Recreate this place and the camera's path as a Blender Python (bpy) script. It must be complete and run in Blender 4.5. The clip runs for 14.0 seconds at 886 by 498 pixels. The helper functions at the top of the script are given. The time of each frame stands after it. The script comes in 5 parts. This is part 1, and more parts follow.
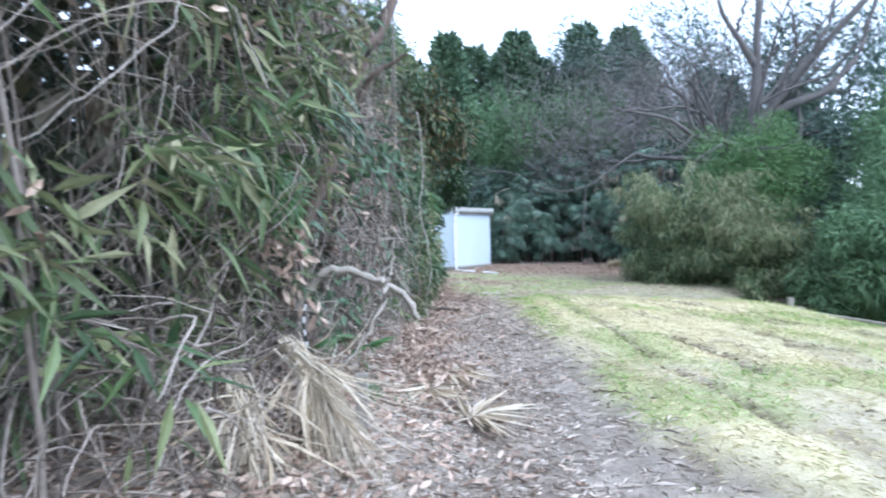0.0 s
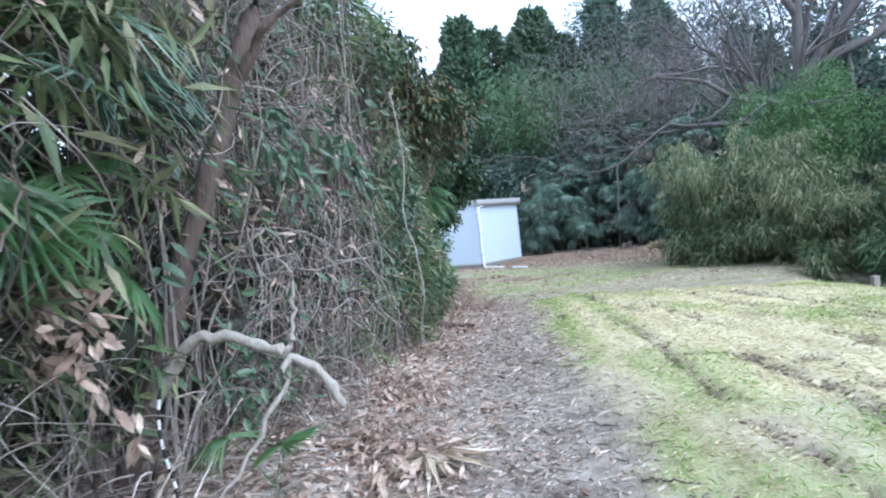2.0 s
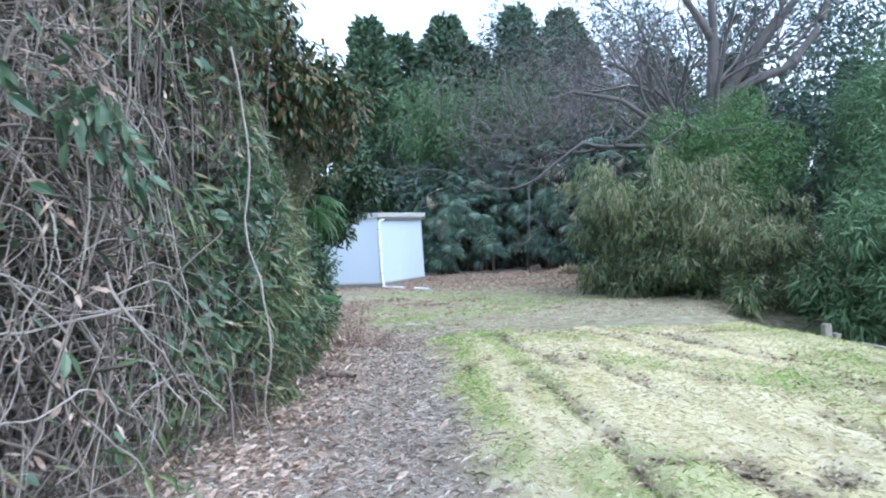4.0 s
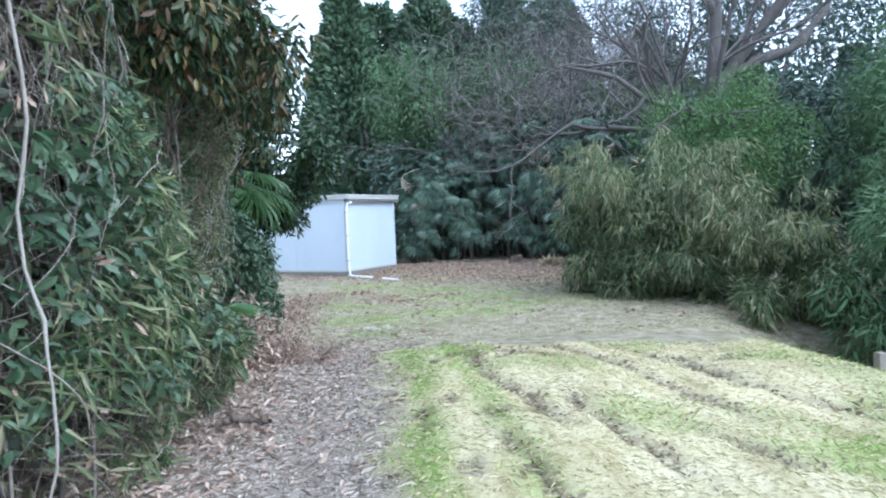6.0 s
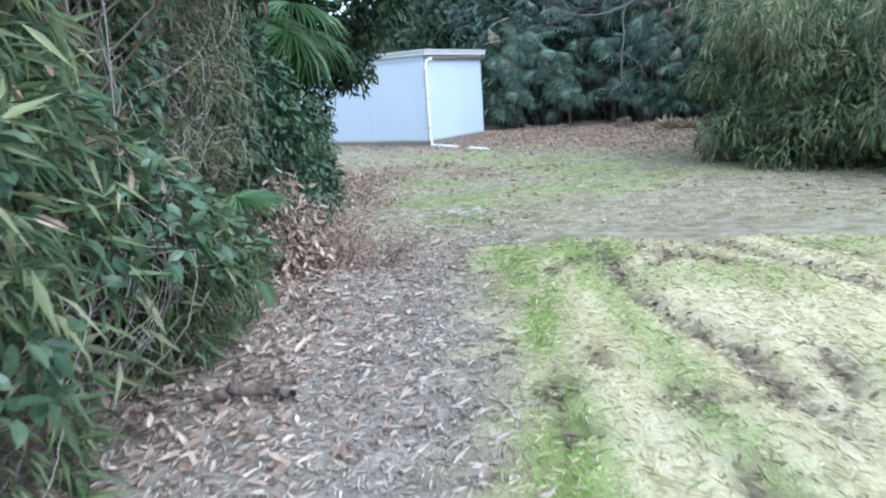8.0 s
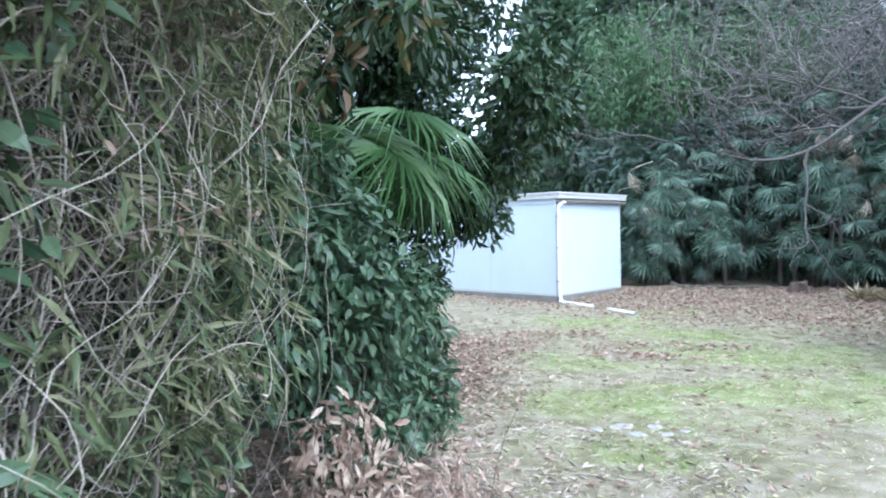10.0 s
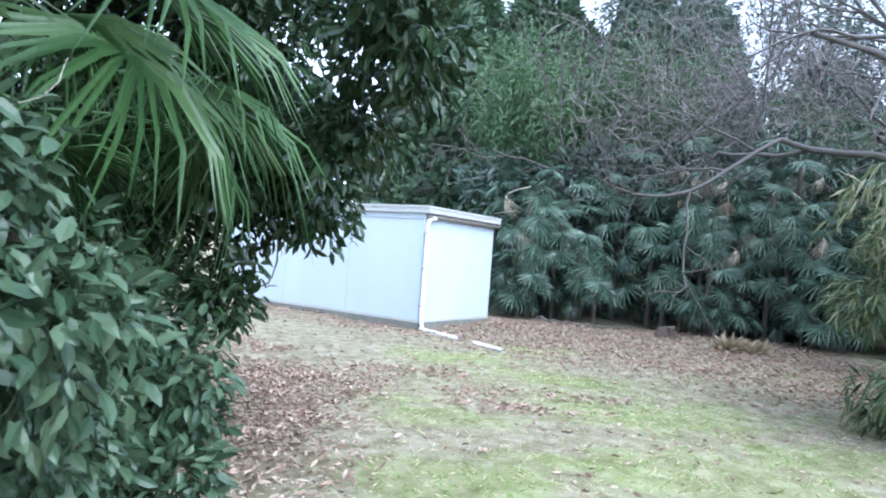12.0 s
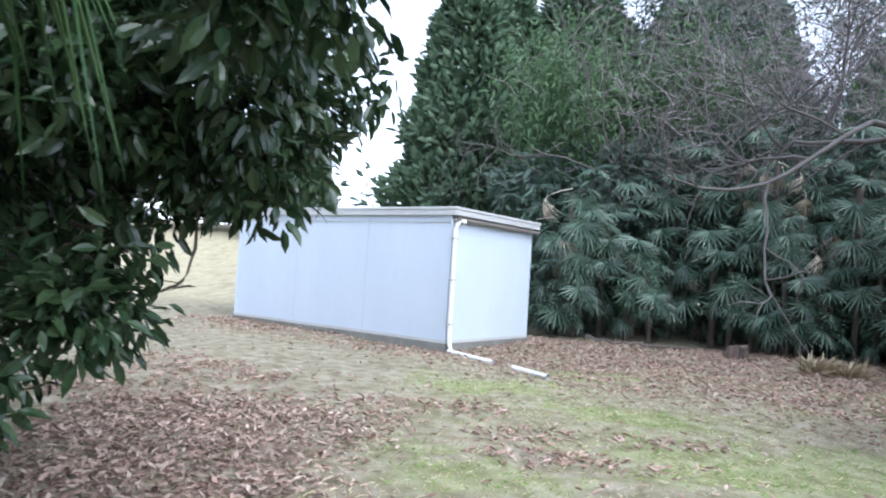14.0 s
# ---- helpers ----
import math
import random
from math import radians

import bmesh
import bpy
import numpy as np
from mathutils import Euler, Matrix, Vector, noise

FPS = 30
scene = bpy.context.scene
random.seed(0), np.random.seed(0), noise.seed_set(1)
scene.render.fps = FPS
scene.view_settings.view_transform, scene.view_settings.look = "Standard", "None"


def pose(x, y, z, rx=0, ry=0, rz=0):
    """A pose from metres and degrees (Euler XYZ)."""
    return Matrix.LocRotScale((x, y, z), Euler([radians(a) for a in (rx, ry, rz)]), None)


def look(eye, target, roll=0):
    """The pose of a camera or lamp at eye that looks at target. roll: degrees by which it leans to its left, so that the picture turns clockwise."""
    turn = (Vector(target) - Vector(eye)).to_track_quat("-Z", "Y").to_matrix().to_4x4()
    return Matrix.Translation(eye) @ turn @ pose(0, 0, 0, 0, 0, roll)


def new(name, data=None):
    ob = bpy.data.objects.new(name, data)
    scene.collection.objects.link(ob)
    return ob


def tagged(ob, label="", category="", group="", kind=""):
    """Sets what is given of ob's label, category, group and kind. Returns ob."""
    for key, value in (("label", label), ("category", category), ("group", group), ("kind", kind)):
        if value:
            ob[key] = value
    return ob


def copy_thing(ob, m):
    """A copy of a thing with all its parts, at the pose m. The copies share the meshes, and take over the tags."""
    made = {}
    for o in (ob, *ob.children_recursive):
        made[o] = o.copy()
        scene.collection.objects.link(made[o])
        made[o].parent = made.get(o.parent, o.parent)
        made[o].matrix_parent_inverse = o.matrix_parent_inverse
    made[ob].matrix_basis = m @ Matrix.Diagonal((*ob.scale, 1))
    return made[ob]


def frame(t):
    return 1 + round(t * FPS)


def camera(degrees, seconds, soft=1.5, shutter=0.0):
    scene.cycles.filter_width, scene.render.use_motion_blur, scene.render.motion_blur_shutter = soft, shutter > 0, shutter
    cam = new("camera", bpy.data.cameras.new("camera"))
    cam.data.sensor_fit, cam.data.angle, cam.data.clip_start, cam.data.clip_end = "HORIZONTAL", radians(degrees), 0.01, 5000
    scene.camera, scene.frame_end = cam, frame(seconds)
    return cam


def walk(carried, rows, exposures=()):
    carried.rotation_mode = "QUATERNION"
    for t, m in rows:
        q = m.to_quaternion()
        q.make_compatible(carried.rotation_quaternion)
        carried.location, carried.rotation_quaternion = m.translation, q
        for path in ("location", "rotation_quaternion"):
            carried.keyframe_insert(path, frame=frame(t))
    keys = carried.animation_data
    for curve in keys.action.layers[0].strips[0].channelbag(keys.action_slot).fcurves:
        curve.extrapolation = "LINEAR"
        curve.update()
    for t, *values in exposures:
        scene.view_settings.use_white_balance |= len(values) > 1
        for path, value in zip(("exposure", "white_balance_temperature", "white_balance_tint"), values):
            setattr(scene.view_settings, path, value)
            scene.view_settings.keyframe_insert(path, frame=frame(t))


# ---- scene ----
cam = camera(66.3, 14.0, 2.0, 0.25)
PATH = [
    (0, (0.315, 0.048, 1.426), (0.27, 2.048, 1.39), -1.1),
    (0.5, (0.39, 0.437, 1.461), (0.598, 2.424, 1.363), -1.3),
    (1, (0.572, 0.947, 1.501), (0.654, 2.944, 1.423), -4.0),
    (1.5, (0.56, 1.492, 1.516), (0.305, 3.475, 1.456), -6.1),
    (2, (0.759, 1.929, 1.56), (0.601, 3.922, 1.51), -6.2),
    (2.5, (0.768, 2.434, 1.566), (0.672, 4.431, 1.524), -2.6),
    (3, (0.856, 2.989, 1.568), (0.912, 4.988, 1.542), -3.2),
    (3.5, (0.866, 3.556, 1.607), (0.912, 5.555, 1.593), -1.7),
    (4, (0.915, 4.171, 1.656), (1.038, 6.167, 1.62), -3.7),
    (4.2, (0.93, 4.434, 1.692), (1.056, 6.429, 1.652), -2.7),
    (6.3, (1.318, 6.505, 1.783), (1.495, 8.494, 1.667), -2.3),
    (6.5, (1.312, 6.732, 1.754), (1.464, 8.722, 1.619), -2.6),
    (7, (1.289, 7.41, 1.69), (1.407, 9.395, 1.475), -3.0),
    (7.5, (1.3, 8.122, 1.603), (1.206, 10.078, 1.194), -4.2),
    (7.7, (1.29, 8.387, 1.558), (1.207, 10.327, 1.079), -3.9),
    (10, (0.643, 11.764, 1.7), (0.252, 13.725, 1.655), -1.1),
    (10.5, (0.759, 12.224, 1.69), (0.33, 14.177, 1.638), 1.0),
    (11, (0.697, 12.738, 1.662), (0.577, 14.735, 1.655), 2.1),
    (11.5, (0.669, 13.297, 1.645), (0.555, 15.294, 1.668), 3.7),
    (12, (0.621, 13.765, 1.62), (0.611, 15.765, 1.639), 4.4),
    (12.5, (0.698, 14.311, 1.584), (0.615, 16.307, 1.692), 3.3),
    (13, (0.649, 14.841, 1.541), (0.597, 16.838, 1.624), 3.3),
    (13.5, (0.654, 15.361, 1.471), (0.496, 17.353, 1.57), 4.1),
    (14, (0.68, 15.843, 1.423), (0.567, 17.838, 1.495), 3.6),
]
walk(cam, [(t, look(eye, target, roll)) for t, eye, target, roll in PATH],
     [(0.0, 1.88, 5250, 9), (1.2, 1.74, 5250, 9), (8.0, 1.7, 5250, 6), (10.5, 2.15, 5300, 8), (12.5, 2.1, 5400, 9), (14.0, 1.8, 5700, 12)])

# ---- world and light ----
world = bpy.data.worlds.new("overcast_sky")
scene.world = world
world.use_nodes = True
wn, wl = world.node_tree.nodes, world.node_tree.links
wn.clear()
sky = wn.new("ShaderNodeTexSky")
sky.sky_type, sky.sun_disc = "NISHITA", False
sky.sun_elevation, sky.sun_rotation = radians(50), radians(135)
sky.air_density, sky.dust_density, sky.ozone_density = 1.0, 1.0, 2.0
grey = wn.new("ShaderNodeHueSaturation")
grey.inputs["Saturation"].default_value = 0.35
bg = wn.new("ShaderNodeBackground")
bg.inputs["Strength"].default_value = 0.15
wo = wn.new("ShaderNodeOutputWorld")
wl.new(sky.outputs[0], grey.inputs["Color"])
wl.new(grey.outputs[0], bg.inputs["Color"])
wl.new(bg.outputs[0], wo.inputs["Surface"])
sun_data = bpy.data.lights.new("sun", "SUN")
sun_data.energy, sun_data.angle, sun_data.color = 0.7, radians(50), (1.0, 0.98, 0.95)
sun = new("sun", sun_data)
sun.matrix_world = look((16, -4, 24), (0, 12, 0))

# ---- helpers of this scene ----
rng = np.random.default_rng(7)


def smooth(a, b, x):
    t = np.clip((np.asarray(x, float) - a) / (b - a), 0, 1)
    return t * t * (3 - 2 * t)


LATTICE = np.random.default_rng(3).random((64, 64))


def vnoise(x, y, cell=1.0, shift=0.0):
    """Smooth value noise, 0 to 1."""
    x, y = np.asarray(x, float) / cell + shift, np.asarray(y, float) / cell + shift * 1.7
    i, j = np.floor(x).astype(int), np.floor(y).astype(int)
    fx, fy = x - i, y - j
    fx, fy = fx * fx * (3 - 2 * fx), fy * fy * (3 - 2 * fy)
    g = lambda a, b: LATTICE[a % 64, b % 64]
    return (g(i, j) * (1 - fx) + g(i + 1, j) * fx) * (1 - fy) + (g(i, j + 1) * (1 - fx) + g(i + 1, j + 1) * fx) * fy


def lawn_mask(x, y):
    """1 on the mown lawn, 0 off it."""
    edge = 1.34 + 0.3 * (vnoise(x, y, 0.9, 3) - 0.5) + 0.3 * (vnoise(x, y, 0.25, 6) - 0.5) - 0.012 * (np.asarray(y) - 8) + 0.3 * (1 - smooth(5.0, 8.5, y))
    far = 15.5 - 0.10 * (np.asarray(x) - 1.3) + 0.7 * (vnoise(x, y, 1.1, 9) - 0.5)
    return smooth(-0.32, 0.32, np.asarray(x) - edge) * (1 - smooth(7.0, 8.4, x)) * (1 - smooth(-0.35, 0.35, np.asarray(y) - far))


def ruts(x, y):
    """Depth of the wheel ruts that cross the lawn."""
    x, y = np.asarray(x, float), np.asarray(y, float)
    out = 0
    for x0, w, s in ((2.15, 0.05, 0.03), (2.72, 0.09, 0.075), (3.15, 0.06, 0.08), (3.9, 0.08, 0.16), (4.7, 0.10, 0.22), (5.6, 0.09, 0.26)):
        c = x0 + s * (9 - y) + 0.10 * (vnoise(x, y, 0.3, 3 + x0) - 0.5) + 0.20 * (vnoise(y, y * 0 + x0, 1.3, x0) - 0.5)
        out = out + np.exp(-((x - c) / w) ** 2) * 1.35 * smooth(0.32, 0.6, vnoise(x * 1.5, y * 0.8, 0.8, 17 + x0)) * (0.5 + 0.5 * smooth(0.3, 0.55, vnoise(x, y, 0.22, 7 + x0)))
    out = out + 0.8 * smooth(0.70, 0.80, vnoise(x, y, 0.26, 61)) * smooth(0.4, 0.6, vnoise(x, y, 1.6, 67))
    return np.clip(out, 0, 1) * lawn_mask(x, y)


def ground_z(x, y):
    x, y = np.asarray(x, float), np.asarray(y, float)
    z = np.interp(y, [-20, 0, 4, 8, 12, 16, 22, 28, 31, 40, 90, 400], [0, 0.02, 0.1, 0.13, 0.1, -0.06, -0.12, 0.0, 0.08, 0.2, 0.4, 1.0])
    z = z + (0.08 * smooth(1.0, 2.2, x) - 0.055 * np.clip(x - 2.2, 0, 5)) * (1 - smooth(12.5, 17.5, y))
    z = z - 1.1 * smooth(6.3, 8.4, x) * (1 - smooth(14.5, 19.5, y))
    z = z + 0.30 * smooth(0.55, -0.7, x) * smooth(1.0, 3.0, y) * (1 - smooth(7.0, 10.5, y))
    z = z + 5.0 * smooth(36, 90, y) * smooth(-3, -14, x)
    z = z + 0.05 * (vnoise(x, y, 1.3) - 0.5) + 0.03 * (vnoise(x, y, 0.4, 5) - 0.5)
    lawn = lawn_mask(x, y)
    z = z + lawn * (0.07 * (vnoise(x + 0.12 * y, y * 0.35, 0.55, 71) - 0.5) + 0.05 * np.exp(-((y - 13.8 + 0.1 * x) / 1.1) ** 2) * smooth(1.6, 3.2, x))
    return z - 0.06 * ruts(x, y) + 0.05 * lawn


def mesh_np(name, verts, faces, smooth_faces=False):
    """A mesh from numpy arrays; faces all have the same number of corners."""
    verts, faces = np.asarray(verts, np.float32), np.asarray(faces, np.int32)
    me = bpy.data.meshes.new(name)
    n, k = faces.shape
    me.vertices.add(len(verts))
    me.vertices.foreach_set("co", verts.ravel())
    me.loops.add(n * k)
    me.loops.foreach_set("vertex_index", faces.ravel())
    me.polygons.add(n)
    me.polygons.foreach_set("loop_start", np.arange(0, n * k, k, dtype=np.int32))
    me.polygons.foreach_set("use_smooth", np.full(n, smooth_faces))
    me.update(calc_edges=True)
    return me


def link(name, me, material, parent=None, label="", at=None):
    """Links a mesh as one object, as a part where a parent is given."""
    ob = new(name, me)
    if not me.materials:
        me.materials.append(material)
    if parent is not None:
        ob.parent = parent
    if at is not None:
        ob.matrix_local = at
    if label:
        tagged(ob, label)
    return ob


def part(name, bm, material, parent, label="", at=None, bevel=0.0):
    """Links a bmesh as one mesh object under a thing or under a part."""
    if bevel:
        bmesh.ops.bevel(bm, geom=bm.edges[:], offset=bevel, segments=2, affect="EDGES", profile=0.6)
    me = bpy.data.meshes.new(name)
    bm.to_mesh(me)
    bm.free()
    return link(name, me, material, parent, label, at)


def thing(name, label, category, at=None, group="", kind=""):
    ob = new(name)
    ob.empty_display_size = 0.1
    if at is not None:
        ob.matrix_world = at
    return tagged(ob, label, category, group, kind)


def box(x0, y0, z0, x1, y1, z1):
    bm = bmesh.new()
    m = Matrix.Translation(((x0 + x1) / 2, (y0 + y1) / 2, (z0 + z1) / 2)) @ Matrix.Diagonal((x1 - x0, y1 - y0, z1 - z0, 1))
    bmesh.ops.create_cube(bm, size=1, matrix=m)
    return bm


def unit(v):
    return v / np.maximum(np.linalg.norm(v, axis=-1, keepdims=True), 1e-9)


def tube_arrays(paths, radii, sides=4):
    """Tubes along paths (M, K, 3) with radii (M, K)."""
    paths, radii = np.asarray(paths, float), np.asarray(radii, float)
    m, k, _ = paths.shape
    t = unit(np.gradient(paths, axis=1))
    ref = np.where(np.abs(t[..., 2:3]) > 0.9, np.array([1.0, 0, 0]), np.array([0, 0, 1.0]))
    a = unit(np.cross(t, ref))
    b = np.cross(t, a)
    ang = np.arange(sides) * 2 * np.pi / sides
    ring = a[:, :, None] * np.cos(ang)[:, None] + b[:, :, None] * np.sin(ang)[:, None]
    v = (paths[:, :, None] + ring * radii[:, :, None, None]).reshape(-1, 3)
    s = np.arange(sides)
    base = (np.arange(m)[:, None, None] * k + np.arange(k - 1)[None, :, None]) * sides
    q = np.stack([base + s, base + (s + 1) % sides, base + sides + (s + 1) % sides, base + sides + s], -1).reshape(-1, 4)
    return v, q


def tubes(name, paths, radii, sides=4):
    v, q = tube_arrays(paths, radii, sides)
    return mesh_np(name, v, q, True)


def tube_part(name, points, r0, r1, material, parent, sides=8, wobble=0.0, label="", n=14):
    """One bent limb through points, resampled smoothly."""
    p = np.asarray(points, float)
    t = np.linspace(0, len(p) - 1, n)
    path = np.stack([np.interp(t, np.arange(len(p)), p[:, c]) for c in range(3)], -1)
    for _ in range(2):
        path[1:-1] = (path[:-2] + 2 * path[1:-1] + path[2:]) / 4
    path[1:-1] += rng.normal(0, 1, (n - 2, 3)) * wobble
    v, q = tube_arrays(path[None], np.linspace(r0, r1, n)[None] * (1 + 0.12 * rng.normal(0, 1, (1, n)) * (sides > 5)), sides)
    return link(name, mesh_np(name, v, q, True), material, parent, label)


# leaf shapes: along, across, up (for a leaf one unit long)
LANCE = np.array([(0, 0, 0), (0.35, 0.07, 0.015), (0.35, 0, -0.012), (0.35, -0.07, 0.015), (1, 0, -0.16)])
LANCE_F = np.array([(0, 2, 1), (0, 3, 2), (2, 4, 1), (3, 4, 2)])
OVAL = np.array([(0, 0, 0), (0.3, 0.17, 0.04), (0.3, 0, 0), (0.3, -0.17, 0.04), (0.68, 0.15, 0.0), (0.68, 0, -0.04), (0.68, -0.15, 0.0), (1, 0, -0.14)])
OVAL_F = np.array([(0, 2, 1), (0, 3, 2), (1, 2, 4), (2, 5, 4), (2, 3, 5), (3, 6, 5), (4, 5, 7), (5, 6, 7)])
CURL = np.array([(0, 0, 0.05), (0.3, 0.16, 0.16), (0.35, 0, 0.0), (0.3, -0.16, 0.12), (0.7, 0.14, 0.2), (0.7, -0.14, 0.1), (1, 0, 0.16)])
CURL_F = np.array([(0, 2, 1), (0, 3, 2), (1, 2, 4), (2, 3, 5), (4, 2, 5), (4, 5, 6)])
BLADE = np.array([(0, 0.03, 0), (0, -0.03, 0), (0.6, 0, 0.0), (1, 0, -0.2)])
BLADE_F = np.array([(0, 1, 2), (2, 1, 3), (0, 2, 3)])
FAR = np.array([(0, 0, 0), (0.4, 0.19, 0.03), (1, 0, -0.12), (0.5, -0.18, 0.03)])
FAR_F = np.array([(0, 3, 2), (0, 2, 1)])
SPRAY = np.array([(0, 0, 0), (0.4, 0.22, -0.02), (0.5, 0.05, 0.05), (0.85, 0.16, -0.12), (0.4, -0.22, -0.02), (0.85, -0.16, -0.12), (1.1, 0, -0.22)])
SPRAY_F = np.array([(0, 2, 1), (1, 2, 3), (0, 4, 2), (4, 5, 2), (2, 6, 3), (2, 5, 6)])


def leaves(name, p, d, size, shape, shape_f, up=None, wide=1.0, roll=0.7):
    """Leaves at p, pointing along d, their faces turned up with some chance."""
    p, d = np.asarray(p, float), unit(np.asarray(d, float))
    n = len(p)
    ref = np.tile((0, 0, 1.0), (n, 1)) if up is None else np.asarray(up, float)
    ref = ref + rng.normal(0, roll, (n, 3))
    b = unit(np.cross(ref, d))
    w = np.cross(d, b)
    s = np.broadcast_to(np.asarray(size, float), (n,))[:, None, None]
    v = p[:, None] + s * (shape[None, :, 0:1] * d[:, None] + wide * shape[None, :, 1:2] * b[:, None] + shape[None, :, 2:3] * w[:, None])
    f = shape_f[None] + (np.arange(n) * len(shape))[:, None, None]
    return mesh_np(name, v.reshape(-1, 3), f.reshape(-1, shape_f.shape[1]))


def blob_points(n, blobs, shell=0.45):
    """Points in the outer shell of blobs (x, y, z, rx, ry, rz), with the outward direction."""
    blobs = np.asarray(blobs, float)
    area = (blobs[:, 3] * blobs[:, 4] * blobs[:, 5]) ** (2 / 3)
    i = rng.choice(len(blobs), n, p=area / area.sum())
    o = unit(rng.normal(0, 1, (n, 3)))
    r = 1 - shell * rng.random(n) ** 1.5
    p = blobs[i, :3] + o * blobs[i, 3:6] * r[:, None]
    return p, o


def crown_blobs(cx, cy, cz, rx, ry, rz, n, lo=0.25, hi=0.45):
    """Many small clumps that fill an uneven crown."""
    o = unit(rng.normal(0, 1, (n, 3)))
    r = rng.random(n) ** 0.45 * 0.8
    c = np.array([cx, cy, cz]) + o * np.array([rx, ry, rz]) * r[:, None]
    s = rng.uniform(lo, hi, (n, 1)) * np.array([rx, ry, rz]).mean()
    return np.concatenate([c, np.repeat(s, 3, 1) * rng.uniform(0.7, 1.2, (n, 3))], 1)


# ---- materials ----
def nodes_of(name):
    m = bpy.data.materials.new(name)
    m.use_nodes = True
    t = m.node_tree
    return m, t.nodes, t.links, t.nodes["Principled BSDF"]


def noise_node(nt, ln, scale, detail=4, vector=None):
    n = nt.new("ShaderNodeTexNoise")
    n.inputs["Scale"].default_value, n.inputs["Detail"].default_value = scale, detail
    if vector is not None:
        ln.new(vector, n.inputs["Vector"])
    return n


def ramp_node(nt, stops):
    r = nt.new("ShaderNodeValToRGB")
    while len(r.color_ramp.elements) < len(stops):
        r.color_ramp.elements.new(0.5)
    for e, (pos, col) in zip(r.color_ramp.elements, stops):
        e.position, e.color = pos, (*col, 1)
    return r


def mix_node(nt, ln, fac, a, b, mode="MIX"):
    m = nt.new("ShaderNodeMix")
    m.data_type, m.blend_type = "RGBA", mode
    for sock, val in ((m.inputs[0], fac), (m.inputs[6], a), (m.inputs[7], b)):
        if hasattr(val, "links"):
            ln.new(val, sock)
        elif isinstance(val, (int, float)):
            sock.default_value = val
        else:
            sock.default_value = (*val, 1)
    return m.outputs[2]


def leaf_material(name, cols, rough=0.5, through_light=0.25, mottle=0.35):
    m, nt, ln, b = nodes_of(name)
    geo = nt.new("ShaderNodeNewGeometry")
    tc = nt.new("ShaderNodeTexCoord")
    r = ramp_node(nt, [(i / max(1, len(cols) - 1), c) for i, c in enumerate(cols)])
    ln.new(geo.outputs["Random Per Island"], r.inputs[0])
    n1 = noise_node(nt, ln, 1.2, 3, tc.outputs["Object"])
    n2 = noise_node(nt, ln, 45, 3, tc.outputs["Object"])
    dark = mix_node(nt, ln, n1.outputs["Fac"], (1 - mottle,) * 3, (1 + mottle,) * 3)
    c1 = mix_node(nt, ln, 1.0, r.outputs[0], dark, "MULTIPLY")
    fine = mix_node(nt, ln, n2.outputs["Fac"], (0.75,) * 3, (1.25,) * 3)
    c2 = mix_node(nt, ln, 1.0, c1, fine, "MULTIPLY")
    ln.new(c2, b.inputs["Base Color"])
    b.inputs["Roughness"].default_value = rough
    b.inputs["Specular IOR Level"].default_value = 0.4
    out = nt["Material Output"]
    tr = nt.new("ShaderNodeBsdfTranslucent")
    ln.new(c2, tr.inputs["Color"])
    mx = nt.new("ShaderNodeMixShader")
    mx.inputs[0].default_value = through_light
    ln.new(b.outputs[0], mx.inputs[1])
    ln.new(tr.outputs[0], mx.inputs[2])
    ln.new(mx.outputs[0], out.inputs["Surface"])
    return m


def surface_material(name, c1, c2, scale=6.0, rough=0.8, bump=0.3, fine=60.0, stretch=(1, 1, 1), metal=0.0, grain=0.2):
    m, nt, ln, b = nodes_of(name)
    tc = nt.new("ShaderNodeTexCoord")
    mp = nt.new("ShaderNodeMapping")
    mp.inputs["Scale"].default_value = stretch
    ln.new(tc.outputs["Object"], mp.inputs["Vector"])
    n1 = noise_node(nt, ln, scale, 5, mp.outputs[0])
    n2 = noise_node(nt, ln, fine, 4, mp.outputs[0])
    c = mix_node(nt, ln, n1.outputs["Fac"], c1, c2)
    f = mix_node(nt, ln, n2.outputs["Fac"], (1 - grain,) * 3, (1 + grain,) * 3)
    ln.new(mix_node(nt, ln, 1.0, c, f, "MULTIPLY"), b.inputs["Base Color"])
    b.inputs["Roughness"].default_value, b.inputs["Metallic"].default_value = rough, metal
    bp = nt.new("ShaderNodeBump")
    bp.inputs["Strength"].default_value, bp.inputs["Distance"].default_value = bump, 0.02
    ln.new(n2.outputs["Fac"], bp.inputs["Height"])
    ln.new(bp.outputs[0], b.inputs["Normal"])
    return m


def vine_material(name, cols):
    m, nt, ln, b = nodes_of(name)
    geo = nt.new("ShaderNodeNewGeometry")
    tc = nt.new("ShaderNodeTexCoord")
    r = ramp_node(nt, [(i / max(1, len(cols) - 1), c) for i, c in enumerate(cols)])
    ln.new(geo.outputs["Random Per Island"], r.inputs[0])
    n2 = noise_node(nt, ln, 30, 3, tc.outputs["Object"])
    fine = mix_node(nt, ln, n2.outputs["Fac"], (0.6,) * 3, (1.4,) * 3)
    ln.new(mix_node(nt, ln, 1.0, r.outputs[0], fine, "MULTIPLY"), b.inputs["Base Color"])
    b.inputs["Roughness"].default_value = 0.85
    return m


